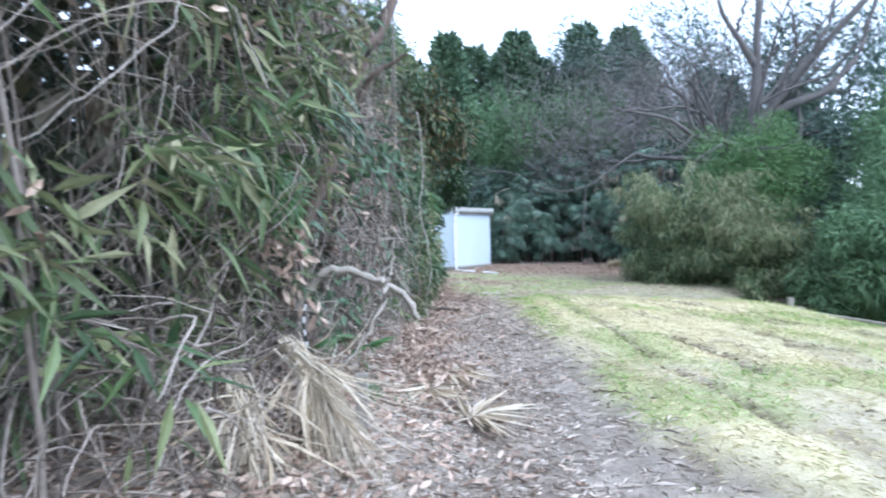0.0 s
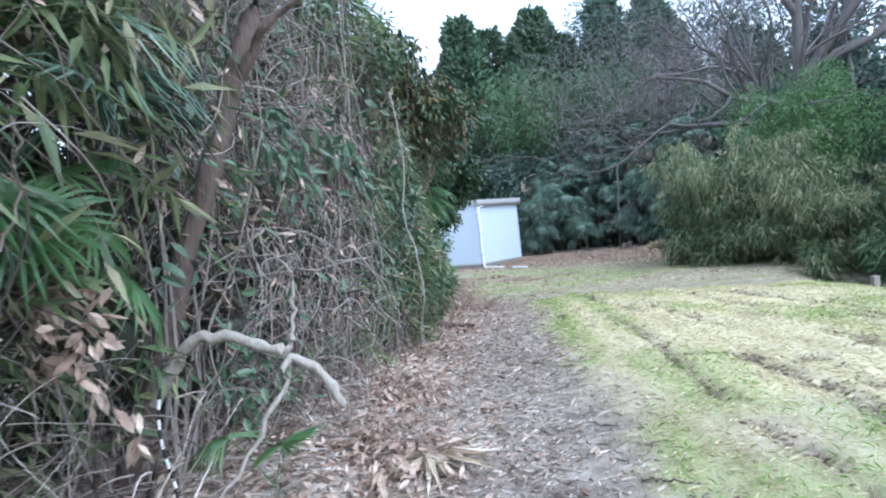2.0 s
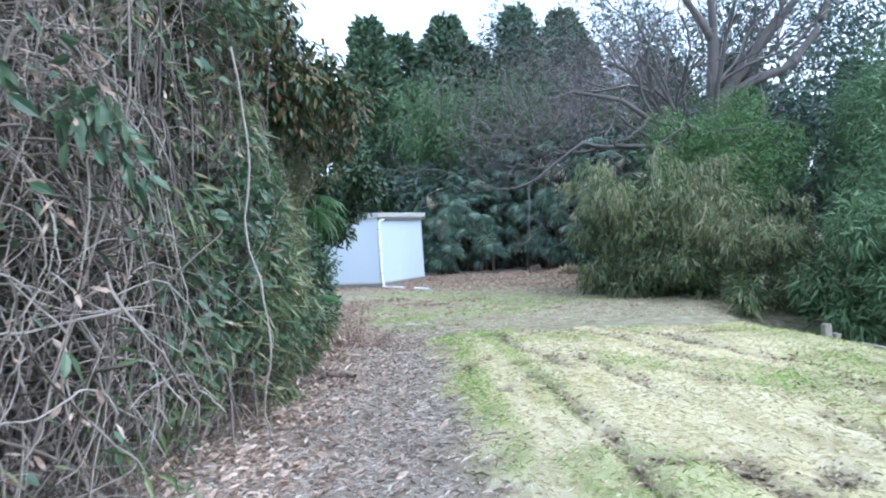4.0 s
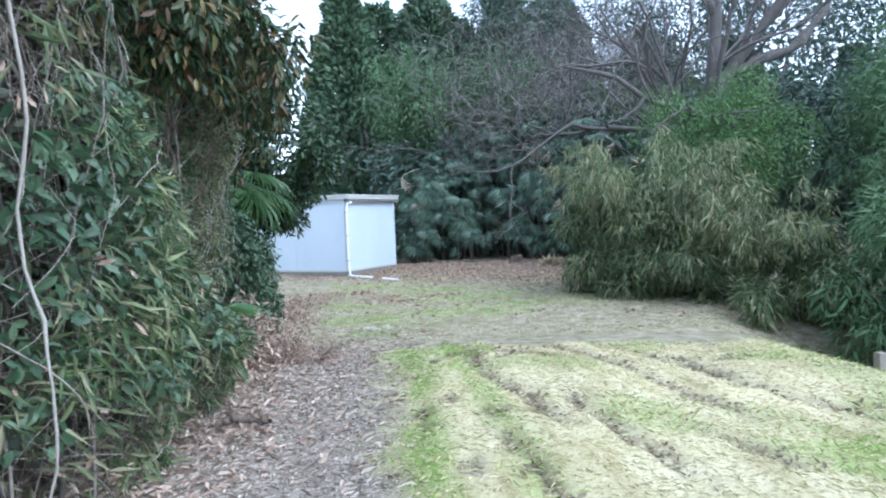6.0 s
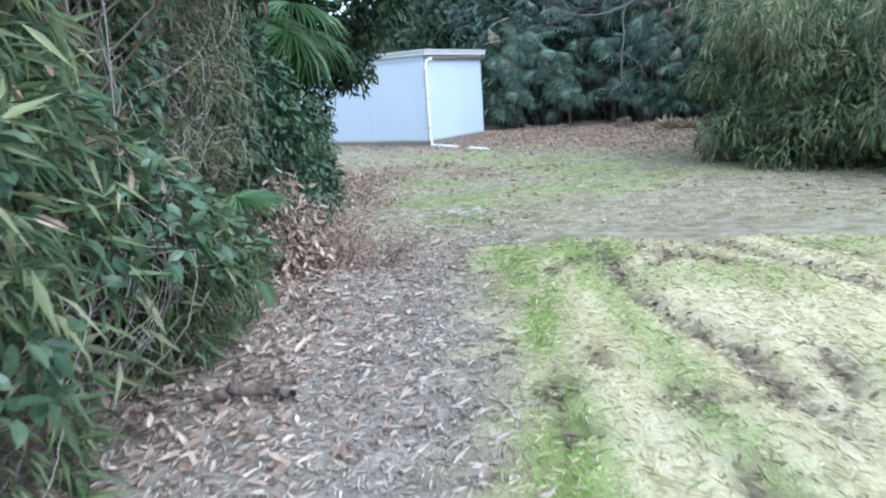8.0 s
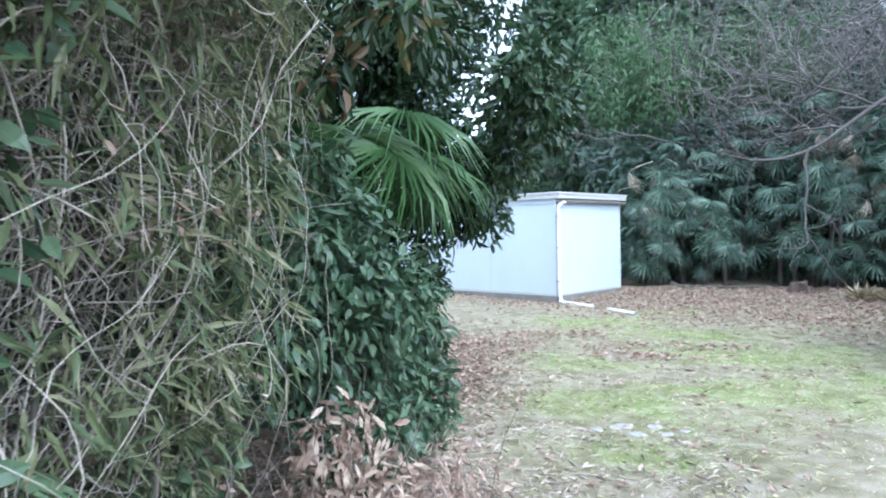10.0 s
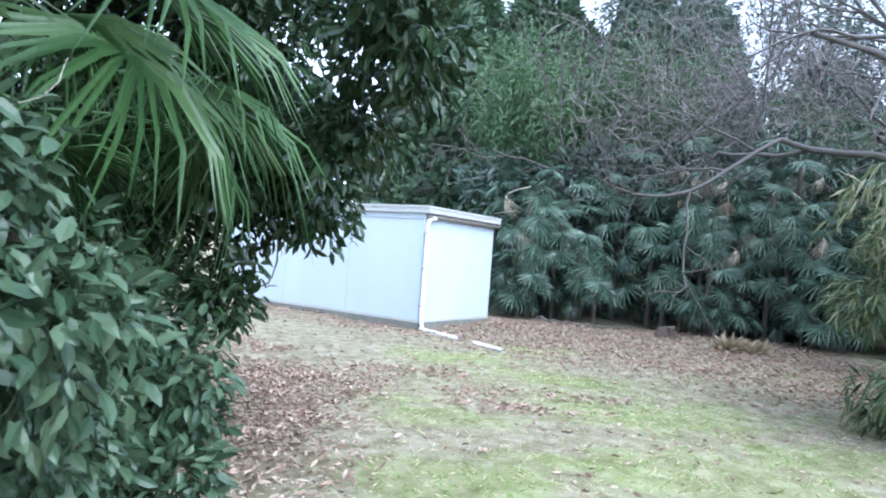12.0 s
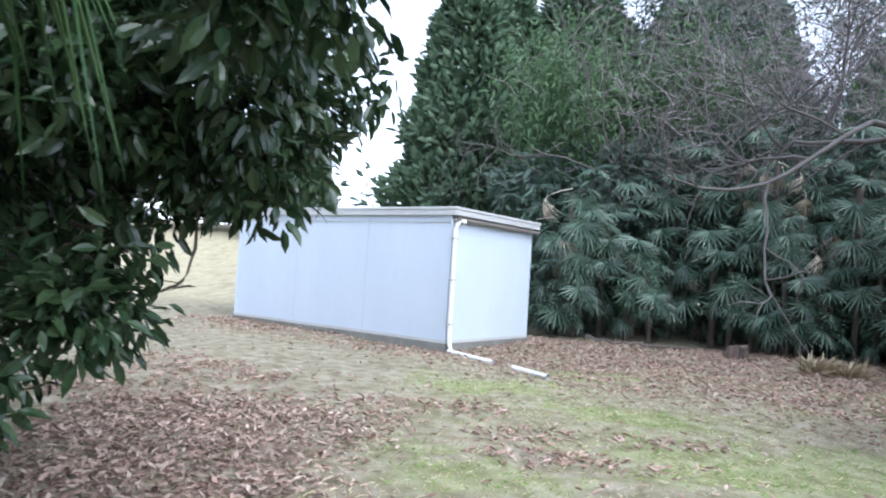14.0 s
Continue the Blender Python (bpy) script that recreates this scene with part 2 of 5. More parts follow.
M_VINE = vine_material("dead_vine", [(0.07, 0.056, 0.046), (0.14, 0.115, 0.095), (0.23, 0.19, 0.16), (0.33, 0.28, 0.24), (0.52, 0.46, 0.41)])
M_VINE_PALE = vine_material("pale_dead_twig", [(0.22, 0.185, 0.155), (0.36, 0.31, 0.26), (0.50, 0.44, 0.38), (0.64, 0.58, 0.50)])
M_LIANA = surface_material("pale_liana", (0.24, 0.21, 0.185), (0.44, 0.40, 0.355), 9, 0.8, 0.4, 60)
M_TWIG = vine_material("grey_twig", [(0.10, 0.085, 0.075), (0.18, 0.15, 0.13), (0.26, 0.22, 0.19)])
M_TWIG_PALE = vine_material("pale_grey_twig", [(0.15, 0.13, 0.13), (0.25, 0.22, 0.22), (0.36, 0.32, 0.31)])
M_STRAW = leaf_material("dry_straw", [(0.34, 0.27, 0.17), (0.46, 0.38, 0.25), (0.56, 0.48, 0.34)], 0.7, 0.15)
M_FROND_DEAD = leaf_material("dry_palm_frond", [(0.40, 0.32, 0.22), (0.58, 0.50, 0.38), (0.70, 0.63, 0.51)], 0.65, 0.15)
M_LITTER = leaf_material("dead_leaf", [(0.20, 0.14, 0.105), (0.32, 0.23, 0.175), (0.45, 0.34, 0.265), (0.59, 0.48, 0.395)], 0.75, 0.1)
M_LITTER_RED = leaf_material("russet_dead_leaf", [(0.21, 0.135, 0.105), (0.33, 0.22, 0.17), (0.44, 0.31, 0.245), (0.57, 0.44, 0.36)], 0.75, 0.1)
M_CHIP = leaf_material("grey_litter", [(0.18, 0.15, 0.12), (0.33, 0.275, 0.225), (0.47, 0.40, 0.34), (0.62, 0.55, 0.48)], 0.8, 0.05)
M_BAMBOO = leaf_material("bamboo_leaf", [(0.055, 0.095, 0.045), (0.085, 0.14, 0.06), (0.13, 0.19, 0.08), (0.32, 0.34, 0.17)], 0.42, 0.3)
M_BAMBOO_PALE = leaf_material("pale_bamboo_leaf", [(0.08, 0.115, 0.055), (0.13, 0.17, 0.075), (0.20, 0.22, 0.11), (0.36, 0.34, 0.21)], 0.5, 0.3)
M_BUSH_BAMBOO = leaf_material("bush_bamboo_leaf", [(0.05, 0.09, 0.042), (0.08, 0.125, 0.055), (0.12, 0.165, 0.07), (0.17, 0.205, 0.09), (0.36, 0.35, 0.20)], 0.42, 0.25)
M_IVY = leaf_material("ivy_leaf", [(0.05, 0.092, 0.052), (0.08, 0.135, 0.075), (0.12, 0.175, 0.10)], 0.28, 0.18)
M_BOUGH = leaf_material("mixed_bough_leaf", [(0.02, 0.04, 0.02), (0.03, 0.06, 0.025), (0.05, 0.085, 0.035), (0.06, 0.10, 0.04), (0.16, 0.09, 0.05), (0.20, 0.18, 0.07)], 0.4, 0.2)
M_EVERGREEN = leaf_material("glossy_evergreen_leaf", [(0.022, 0.044, 0.021), (0.036, 0.066, 0.028), (0.06, 0.096, 0.044)], 0.2, 0.12)
M_PALM = leaf_material("fan_palm_leaf", [(0.045, 0.105, 0.035), (0.075, 0.15, 0.05), (0.12, 0.20, 0.08)], 0.3, 0.28)
M_PALM_DARK = leaf_material("dark_fan_palm_leaf", [(0.045, 0.08, 0.055), (0.075, 0.125, 0.085), (0.14, 0.205, 0.145)], 0.24, 0.1)
M_BUSH = leaf_material("light_green_leaf", [(0.09, 0.175, 0.065), (0.125, 0.225, 0.08), (0.17, 0.27, 0.105)], 0.5, 0.3)
# leaf greens and browns darkened for the shade deep in the thicket
M_INNER_SHADE = leaf_material("shaded_inner_leaf", [(0.035, 0.05, 0.032), (0.06, 0.07, 0.045), (0.09, 0.095, 0.06), (0.11, 0.085, 0.06)], 0.6, 0.1)
# wood and conifer greens lifted, the wood bluer: distance haze put into the colour
M_WOOD = leaf_material("hazy_woodland_leaf", [(0.052, 0.085, 0.066), (0.078, 0.118, 0.092), (0.105, 0.15, 0.118)], 0.5, 0.2)
M_CONIFER = leaf_material("hazy_conifer_spray", [(0.055, 0.098, 0.06), (0.085, 0.14, 0.08), (0.12, 0.175, 0.10)], 0.6, 0.15)
M_GROVE = leaf_material("bamboo_grove_leaf", [(0.075, 0.14, 0.065), (0.11, 0.19, 0.085), (0.15, 0.23, 0.115)], 0.5, 0.3)
M_GRASS = leaf_material("green_grass", [(0.18, 0.32, 0.06), (0.25, 0.40, 0.085), (0.36, 0.46, 0.15)], 0.6, 0.3)
M_MOWN = leaf_material("mown_straw_grass", [(0.43, 0.37, 0.20), (0.56, 0.50, 0.30), (0.71, 0.64, 0.43), (0.64, 0.57, 0.36), (0.44, 0.43, 0.20)], 0.7, 0.2)
M_CLOD = leaf_material("earth_clod", [(0.13, 0.10, 0.07), (0.22, 0.175, 0.125), (0.34, 0.28, 0.20)], 0.95, 0.0)
M_BARK = surface_material("brown_bark", (0.075, 0.055, 0.045), (0.18, 0.135, 0.11), 9, 0.9, 0.8, 50, (1, 1, 0.25))
M_BARK_GREY = surface_material("grey_bark", (0.07, 0.062, 0.06), (0.16, 0.145, 0.135), 6, 0.9, 0.6, 40, (1, 1, 0.4))
M_PALE_WOOD = surface_material("weathered_pale_wood", (0.19, 0.16, 0.13), (0.50, 0.46, 0.40), 14, 0.8, 0.6, 60, (1, 1, 0.4))
M_FIBRE = surface_material("palm_fibre", (0.05, 0.042, 0.035), (0.15, 0.12, 0.095), 14, 0.95, 1.0, 90, (1, 1, 0.3))
M_SHED = surface_material("white_painted_panel", (0.50, 0.575, 0.65), (0.60, 0.665, 0.73), 1.3, 0.45, 0.03, 9, (1, 1, 0.3), 0.0, 0.03)
M_TRIM = surface_material("grey_painted_metal", (0.42, 0.42, 0.41), (0.58, 0.58, 0.57), 3, 0.45, 0.1, 30)
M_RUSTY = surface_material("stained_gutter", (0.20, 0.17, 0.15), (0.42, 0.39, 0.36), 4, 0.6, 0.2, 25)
M_PVC = surface_material("white_plastic_pipe", (0.78, 0.78, 0.76), (0.84, 0.84, 0.83), 3, 0.35, 0.02, 30, (1, 1, 1), 0.0, 0.03)
M_CONCRETE = surface_material("concrete", (0.14, 0.14, 0.12), (0.27, 0.27, 0.24), 5, 0.9, 0.5, 60)
M_STONE = surface_material("pale_stone", (0.30, 0.29, 0.27), (0.50, 0.48, 0.45), 9, 0.85, 0.5, 50)
M_DARK = surface_material("dark_opening", (0.015, 0.015, 0.015), (0.03, 0.03, 0.03), 5, 0.9, 0.1, 30)
M_POST = surface_material("weathered_post", (0.16, 0.14, 0.12), (0.34, 0.31, 0.27), 6, 0.9, 0.6, 50, (1, 1, 0.2))


def ground_material():
    """Bare soil, moss and thin grass, mown lawn and leaf mould, mixed by the cover that lies on each place."""
    m, nt, ln, b = nodes_of("ground_cover")
    tc = nt.new("ShaderNodeTexCoord")
    at = nt.new("ShaderNodeAttribute")
    at.attribute_name = "cover"
    sep = nt.new("ShaderNodeSeparateColor")
    ln.new(at.outputs["Color"], sep.inputs[0])
    big = noise_node(nt, ln, 0.9, 6, tc.outputs["Object"])
    mid = noise_node(nt, ln, 5, 6, tc.outputs["Object"])
    fine = noise_node(nt, ln, 70, 5, tc.outputs["Object"])
    soil = ramp_node(nt, [(0.3, (0.20, 0.17, 0.14)), (0.55, (0.34, 0.295, 0.245)), (0.75, (0.48, 0.43, 0.37))])
    ln.new(mid.outputs["Fac"], soil.inputs[0])
    lawn = ramp_node(nt, [(0.28, (0.34, 0.27, 0.15)), (0.40, (0.54, 0.475, 0.28)), (0.58, (0.69, 0.62, 0.41)), (0.75, (0.53, 0.48, 0.27))])
    mp = nt.new("ShaderNodeMapping")
    mp.inputs["Scale"].default_value = (2.6, 0.5, 1)
    mp.inputs["Rotation"].default_value = (0, 0, radians(6))
    ln.new(tc.outputs["Object"], mp.inputs["Vector"])
    streak = noise_node(nt, ln, 1.6, 6, mp.outputs[0])
    ln.new(streak.outputs["Fac"], lawn.inputs[0])
    green = ramp_node(nt, [(0.3, (0.20, 0.26, 0.07)), (0.6, (0.29, 0.38, 0.11)), (0.8, (0.42, 0.46, 0.19))])
    ln.new(mid.outputs["Fac"], green.inputs[0])
    thin = ramp_node(nt, [(0.3, (0.19, 0.17, 0.10)), (0.5, (0.29, 0.26, 0.17)), (0.7, (0.40, 0.36, 0.27))])
    ln.new(mid.outputs["Fac"], thin.inputs[0])
    c = mix_node(nt, ln, sep.outputs[2], soil.outputs[0], thin.outputs[0])
    c = mix_node(nt, ln, sep.outputs[0], c, lawn.outputs[0])
    c = mix_node(nt, ln, sep.outputs[1], c, green.outputs[0])
    bare = ramp_node(nt, [(0.3, (0.10, 0.08, 0.055)), (0.6, (0.19, 0.15, 0.105)), (0.8, (0.30, 0.25, 0.18))])
    ln.new(mid.outputs["Fac"], bare.inputs[0])
    rough_edge = ramp_node(nt, [(0.30, (0, 0, 0)), (0.50, (1, 1, 1))])
    clod = noise_node(nt, ln, 16, 4, tc.outputs["Object"])
    ln.new(clod.outputs["Fac"], rough_edge.inputs[0])
    c = mix_node(nt, ln, mix_node(nt, ln, 1.0, at.outputs["Alpha"], rough_edge.outputs[0], "MULTIPLY"), c, bare.outputs[0])
    f = mix_node(nt, ln, fine.outputs["Fac"], (0.6,) * 3, (1.4,) * 3)
    g = mix_node(nt, ln, big.outputs["Fac"], (0.85,) * 3, (1.15,) * 3)
    c = mix_node(nt, ln, 1.0, c, f, "MULTIPLY")
    ln.new(mix_node(nt, ln, 1.0, c, g, "MULTIPLY"), b.inputs["Base Color"])
    b.inputs["Roughness"].default_value = 0.95
    b.inputs["Specular IOR Level"].default_value = 0.15
    bp = nt.new("ShaderNodeBump")
    bp.inputs["Strength"].default_value, bp.inputs["Distance"].default_value = 0.7, 0.03
    ln.new(fine.outputs["Fac"], bp.inputs["Height"])
    ln.new(bp.outputs[0], b.inputs["Normal"])
    return m


M_GROUND = ground_material()


def patches(x, y, spots):
    """Ragged patches (x, y, half length, half width)."""
    x, y = np.asarray(x, float), np.asarray(y, float)
    out = 0 * x
    jag = 0.9 * (vnoise(x, y, 0.45, 23) - 0.5) + 0.7 * (vnoise(x, y, 0.16, 27) - 0.5)
    for cx, cy, a, b in spots:
        out = np.maximum(out, 1 - smooth(0.55, 1.25, np.sqrt(((x - cx) / a) ** 2 + ((y - cy) / b) ** 2) + jag))
    return out


MOSS = [(-0.4, 21.6, 1.1, 0.55), (0.6, 21.2, 0.9, 0.4), (3.5, 22.1, 1.7, 0.8), (0.5, 25.1, 1.6, 0.5), (-1.2, 25.8, 1.5, 0.5), (-1.7, 24.0, 0.9, 0.5), (2.6, 23.9, 1.2, 0.4),
        (0.7, 19.0, 1.1, 0.7), (2.9, 19.5, 1.4, 0.8), (1.05, 17.2, 0.4, 0.4), (2.2, 26.6, 1.0, 0.5), (-3.2, 27.5, 2.0, 0.6), (4.6, 20.4, 1.2, 0.6)]
DRIFT = [(0.35, 23.5, 1.0, 0.4), (1.2, 22.6, 0.6, 0.3), (1.5, 21.8, 0.8, 0.3), (2.5, 22.6, 0.6, 0.25), (-2.5, 22.8, 1.7, 1.7), (-1.4, 20.5, 0.95, 1.3), (-3.6, 25.2, 1.2, 0.6)]


def green_mask(x, y):
    """Where green grass grows: the lawn's edge strips, patches on the lawn and the clearing."""
    x, y = np.asarray(x, float), np.asarray(y, float)
    on = lawn_mask(x, y)
    strip = 1.2 * np.exp(-((x - 1.46 - 0.24 * vnoise(x, y, 1.0, 4)) / 0.15) ** 2) + 0.8 * np.exp(-((y - 14.9 + 0.1 * x) / 0.5) ** 2) * (x < 2.6)
    strip = strip + 0.7 * np.exp(-((x - 2.15) / 0.15) ** 2) * smooth(8.5, 10, y)
    patch = smooth(0.56, 0.75, vnoise(x, y, 1.1, 21)) + 0.8 * smooth(0.45, 0.65, vnoise(x, y * 0.4, 1.0, 31)) * smooth(3.6, 4.6, x)
    clearing = np.clip(0.32 * patches(x, y, MOSS) + 0.10 * smooth(0.45, 0.75, vnoise(x, y * 1.6, 1.7, 41)), 0, 1) * smooth(15.8, 17, y) * (1 - smooth(26.5, 28.5, y))
    return np.clip(on * (strip * smooth(0.15, 0.5, vnoise(x, y, 0.5, 13)) * (0.35 + 0.65 * smooth(7.0, 10.5, y)) + 0.48 * patch), 0, 1) + (1 - on) * clearing * smooth(-0.6, 0.4, x)


def build_ground():
    def axis(lo, hi, step, far):
        out, s, p = [], step, hi
        while p < far:
            s *= 1.35
            p += s
            out.append(p)
        lo_out, s, p = [], step, lo
        while p > -far:
            s *= 1.35
            p -= s
            lo_out.append(p)
        return np.array(lo_out[::-1] + list(np.arange(lo, hi, step)) + [hi] + out)
    xs, ys = axis(-5, 13, 0.09, 600), axis(-3, 33, 0.09, 600)
    gx, gy = np.meshgrid(xs, ys)
    v = np.stack([gx, gy, ground_z(gx, gy)], -1).reshape(-1, 3)
    nx, ny = len(xs), len(ys)
    i = (np.arange(ny - 1)[:, None] * nx + np.arange(nx - 1)[None]).ravel()
    f = np.stack([i, i + 1, i + nx + 1, i + nx], -1)
    me = mesh_np("ground", v, f, True)
    x, y = v[:, 0], v[:, 1]
    col = np.zeros((len(v), 4), np.float32)
    far_field = smooth(33, 40, y) * smooth(-4, -8, x)
    col[:, 0] = np.clip(lawn_mask(x, y) + 0.45 * far_field, 0, 1)
    col[:, 0] *= 1 - 0.55 * (1 - smooth(6.0, 10.0, y)) * smooth(0.35, 0.65, vnoise(x, y * 0.6, 0.7, 81))
    col[:, 1] = green_mask(x, y)
    col[:, 2] = np.clip(smooth(14.5, 16.5, y) + smooth(13.5, 14.8, y) * smooth(0.8, 1.5, x) + smooth(-2.6, -4.0, x) + smooth(7.0, 8.4, x), 0, 1) * 0.9
    col[:, 3] = ruts(x, y)
    ca = me.color_attributes.new("cover", "FLOAT_COLOR", "POINT")
    ca.data.foreach_set("color", col.ravel())
    ob = link("ground", me, M_GROUND)
    tagged(ob, "uneven earth with mown straw lawn, moss and trodden path", "ground", kind="structure")


build_ground()


def gz1(x, y):
    return float(ground_z(x, y))


# ---- shed ----
def build_shed():
    s = thing("shed", "white panel storage shed with flat roof on a concrete base", "shed", pose(0.12, 28.14, 0.0, 0, 0, 56.9))
    w, l, h = 2.98, 6.1, 2.52
    part("base", box(-0.03, -0.03, -0.25, w + 0.03, l + 0.03, 0.155), M_CONCRETE, s, "grey concrete base", bevel=0.01)
    # long side facing the clearing, in three broad panels
    for i in range(3):
        y0, y1 = i * l / 3, (i + 1) * l / 3
        part("wall_panel", box(-0.002, y0 + 0.004, 0.20, 0.05, y1 - 0.004, h), M_SHED, s, bevel=0.004)
        part("wall_panel", box(w - 0.05, y0 + 0.004, 0.20, w, y1 - 0.004, h), M_SHED, s, bevel=0.004)
    part("end_panel", box(0.05, 0.0, 0.20, w - 0.05, 0.05, h), M_SHED, s, bevel=0.004)
    part("end_panel", box(0.05, l - 0.05, 0.20, w - 0.05, l, h), M_SHED, s, bevel=0.004)
    for x, y in ((0, 0), (w, 0), (0, l), (w, l)):
        part("corner_trim", box(x - 0.012, y - 0.012, 0.16, x + 0.035 if x == 0 else x + 0.012, y + 0.035 if y == 0 else y + 0.012, h - 0.01), M_SHED, s, bevel=0.004)
    part("sill_rail", box(-0.018, -0.01, 0.16, -0.004, l + 0.01, 0.215), M_TRIM, s, "grey metal sill rail")
    part("sill_rail", box(0.04, -0.018, 0.16, w, -0.004, 0.215), M_TRIM, s, "grey metal sill rail")
    part("top_rail", box(-0.02, -0.015, h - 0.16, -0.004, l + 0.01, h - 0.145), M_TRIM, s)
    part("roof", box(-0.09, -0.15, h + 0.075, w + 0.14, l + 0.12, h + 0.125), M_TRIM, s, "flat grey sheet-metal roof", bevel=0.008)
    part("fascia", box(-0.075, -0.125, h - 0.03, -0.045, l + 0.1, h + 0.072), M_TRIM, s, "pale grey fascia board", bevel=0.004)
    part("fascia", box(-0.045, -0.135, h - 0.03, w + 0.12, -0.105, h + 0.072), M_TRIM, s, "pale grey fascia board", bevel=0.004)
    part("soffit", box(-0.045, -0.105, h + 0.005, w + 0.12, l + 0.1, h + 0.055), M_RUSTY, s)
    # gutter under the end eave
    bm = bmesh.new()
    n = 8
    rows = []
    for x in (0.0, w + 0.1):
        rows.append([bm.verts.new((x, -0.085 + r * math.cos(math.pi * (1 + k / n)), h - 0.07 + r * math.sin(math.pi * (1 + k / n)))) for r, ks in ((0.06, range(n + 1)), (0.052, range(n, -1, -1))) for k in ks])
    m = len(rows[0])
    for k in range(m):
        bm.faces.new((rows[0][k], rows[0][(k + 1) % m], rows[1][(k + 1) % m], rows[1][k]))
    for r in rows:
        bm.faces.new(r)
    part("gutter", bm, M_RUSTY, s, "stained half-round gutter")
    pipe = tube_part("downpipe", [(0.16, -0.085, h - 0.10), (0.12, -0.085, h - 0.15), (0.04, -0.085, h - 0.2), (0.0, -0.085, h - 0.3), (0.0, -0.085, 1.6), (0.0, -0.085, 0.8), (0.0, -0.085, 0.2), (0.02, -0.13, 0.06)], 0.04, 0.04, M_PVC, s, 12, 0, "white plastic downpipe", 26)
    for z in (0.5, 1.3, 2.05):
        part("pipe_clip", box(-0.05, -0.13, z, 0.05, -0.012, z + 0.035), M_TRIM, pipe)
    part("outlet_elbow", box(0.10, -0.15, h - 0.16, 0.26, -0.07, h - 0.09), M_PVC, pipe, bevel=0.02)
    for y in (2.62, 3.05):
        part("base_vent", box(-0.045, y, -0.02, -0.028, y + 0.3, 0.085), M_DARK, s, "dark opening in the base")


build_shed()


def ground_pipe(x0, y0, x1, y1, label):
    n = 10
    t = np.linspace(0, 1, n)
    p = np.stack([x0 + (x1 - x0) * t, y0 + (y1 - y0) * t, ground_z(x0 + (x1 - x0) * t, y0 + (y1 - y0) * t) + 0.03], -1)
    p[:, 2] = np.interp(t, [0, 1], [p[0, 2], p[-1, 2]]) + 0.008
    me = tubes("drain_pipe", p[None], np.full((1, n), 0.042), 10)
    tagged(link("drain_pipe", me, M_PVC), label, "pipe")


ground_pipe(0.20, 28.05, 0.98, 26.97, "white plastic drain pipe lying on the grass")
ground_pipe(1.28, 26.60, 1.76, 25.90, "loose length of white pipe lying on the grass")


# ---- plants: kinds ----
def fan_mesh(name, blades=22, length=0.6, spread=300, droop=0.35, split=0.35, fill=0.62, stalk=0.62):
    """A fan palm leaf: folded blades out of one point, in the plane x-y, drooping at the tips, and its stalk."""
    vs, fs = [], []
    for i in range(blades):
        a = radians(-spread / 2 + spread * i / (blades - 1)) + rng.normal(0, 0.02)
        da = radians(spread / blades) * fill
        ln_ = length * (0.78 + 0.22 * math.cos(a / 2)) * rng.uniform(0.9, 1.05)
        k = len(vs)
        dr = droop * rng.uniform(0.6, 1.3)
        def pt(r, ang, z):
            return (r * math.cos(ang), r * math.sin(ang), z)
        zs = lambda r: -dr * length * (r / length) ** 2.6
        vs += [(0, 0, 0), pt(ln_ * split, a - da, zs(ln_ * split) - 0.012), pt(ln_ * split, a, zs(ln_ * split) + 0.012), pt(ln_ * split, a + da, zs(ln_ * split) - 0.012)]
        r2 = ln_ * 0.72
        vs += [pt(r2, a - da * 0.42, zs(r2) - 0.008), pt(r2, a, zs(r2) + 0.006), pt(r2, a + da * 0.42, zs(r2) - 0.008), pt(ln_, a + rng.normal(0, 0.03), zs(ln_) - 0.02)]
        fs += [(k, k + 1, k + 2), (k, k + 2, k + 3), (k + 1, k + 4, k + 5), (k + 1, k + 5, k + 2), (k + 2, k + 5, k + 6), (k + 2, k + 6, k + 3), (k + 4, k + 7, k + 5), (k + 5, k + 7, k + 6)]
    if stalk:
        u = np.linspace(0, 1, 6)
        v, q = tube_arrays(np.stack([-stalk * u, 0 * u, -0.9 * stalk * u ** 1.4], -1)[None], np.linspace(0.006, 0.012, 6)[None], 4)
        k = len(vs)
        vs += [tuple(r) for r in v]
        fs += [(int(f[0]) + k, int(f[1]) + k, int(f[2]) + k) for f in q] + [(int(f[0]) + k, int(f[2]) + k, int(f[3]) + k) for f in q]
    return mesh_np(name, vs, fs)


STALK_END = Vector((-0.62, 0, -0.9 * 0.62))
FANS = [fan_mesh("fan_leaf", 26, 0.62, 290, 0.14), fan_mesh("fan_leaf", 24, 0.6, 270, 0.3), fan_mesh("fan_leaf", 22, 0.58, 250, 0.55)]
FANS_DARK = [fan_mesh("fan_leaf", 15, 0.66, 235, 0.12, 0.34, 0.44), fan_mesh("fan_leaf", 14, 0.64, 215, 0.25, 0.34, 0.42), fan_mesh("fan_leaf", 14, 0.62, 200, 0.42, 0.32, 0.42)]
FANS_LONG = [fan_mesh("fan_leaf", 15, 0.66, d, g, 0.3, 0.42) for d, g in ((170, 0.8), (150, 1.05), (190, 0.95))]
FANS_HANG = [fan_mesh("fan_leaf", 34, 0.66, d, g, 0.36, 0.42) for d, g in ((230, 0.6), (250, 0.85), (210, 0.75))]
FANS_DEAD = [fan_mesh("dead_fan_leaf", 20, 0.6, 120, 1.1, 0.3, 0.4), fan_mesh("dead_fan_leaf", 18, 0.6, 90, 1.3, 0.3, 0.4)]
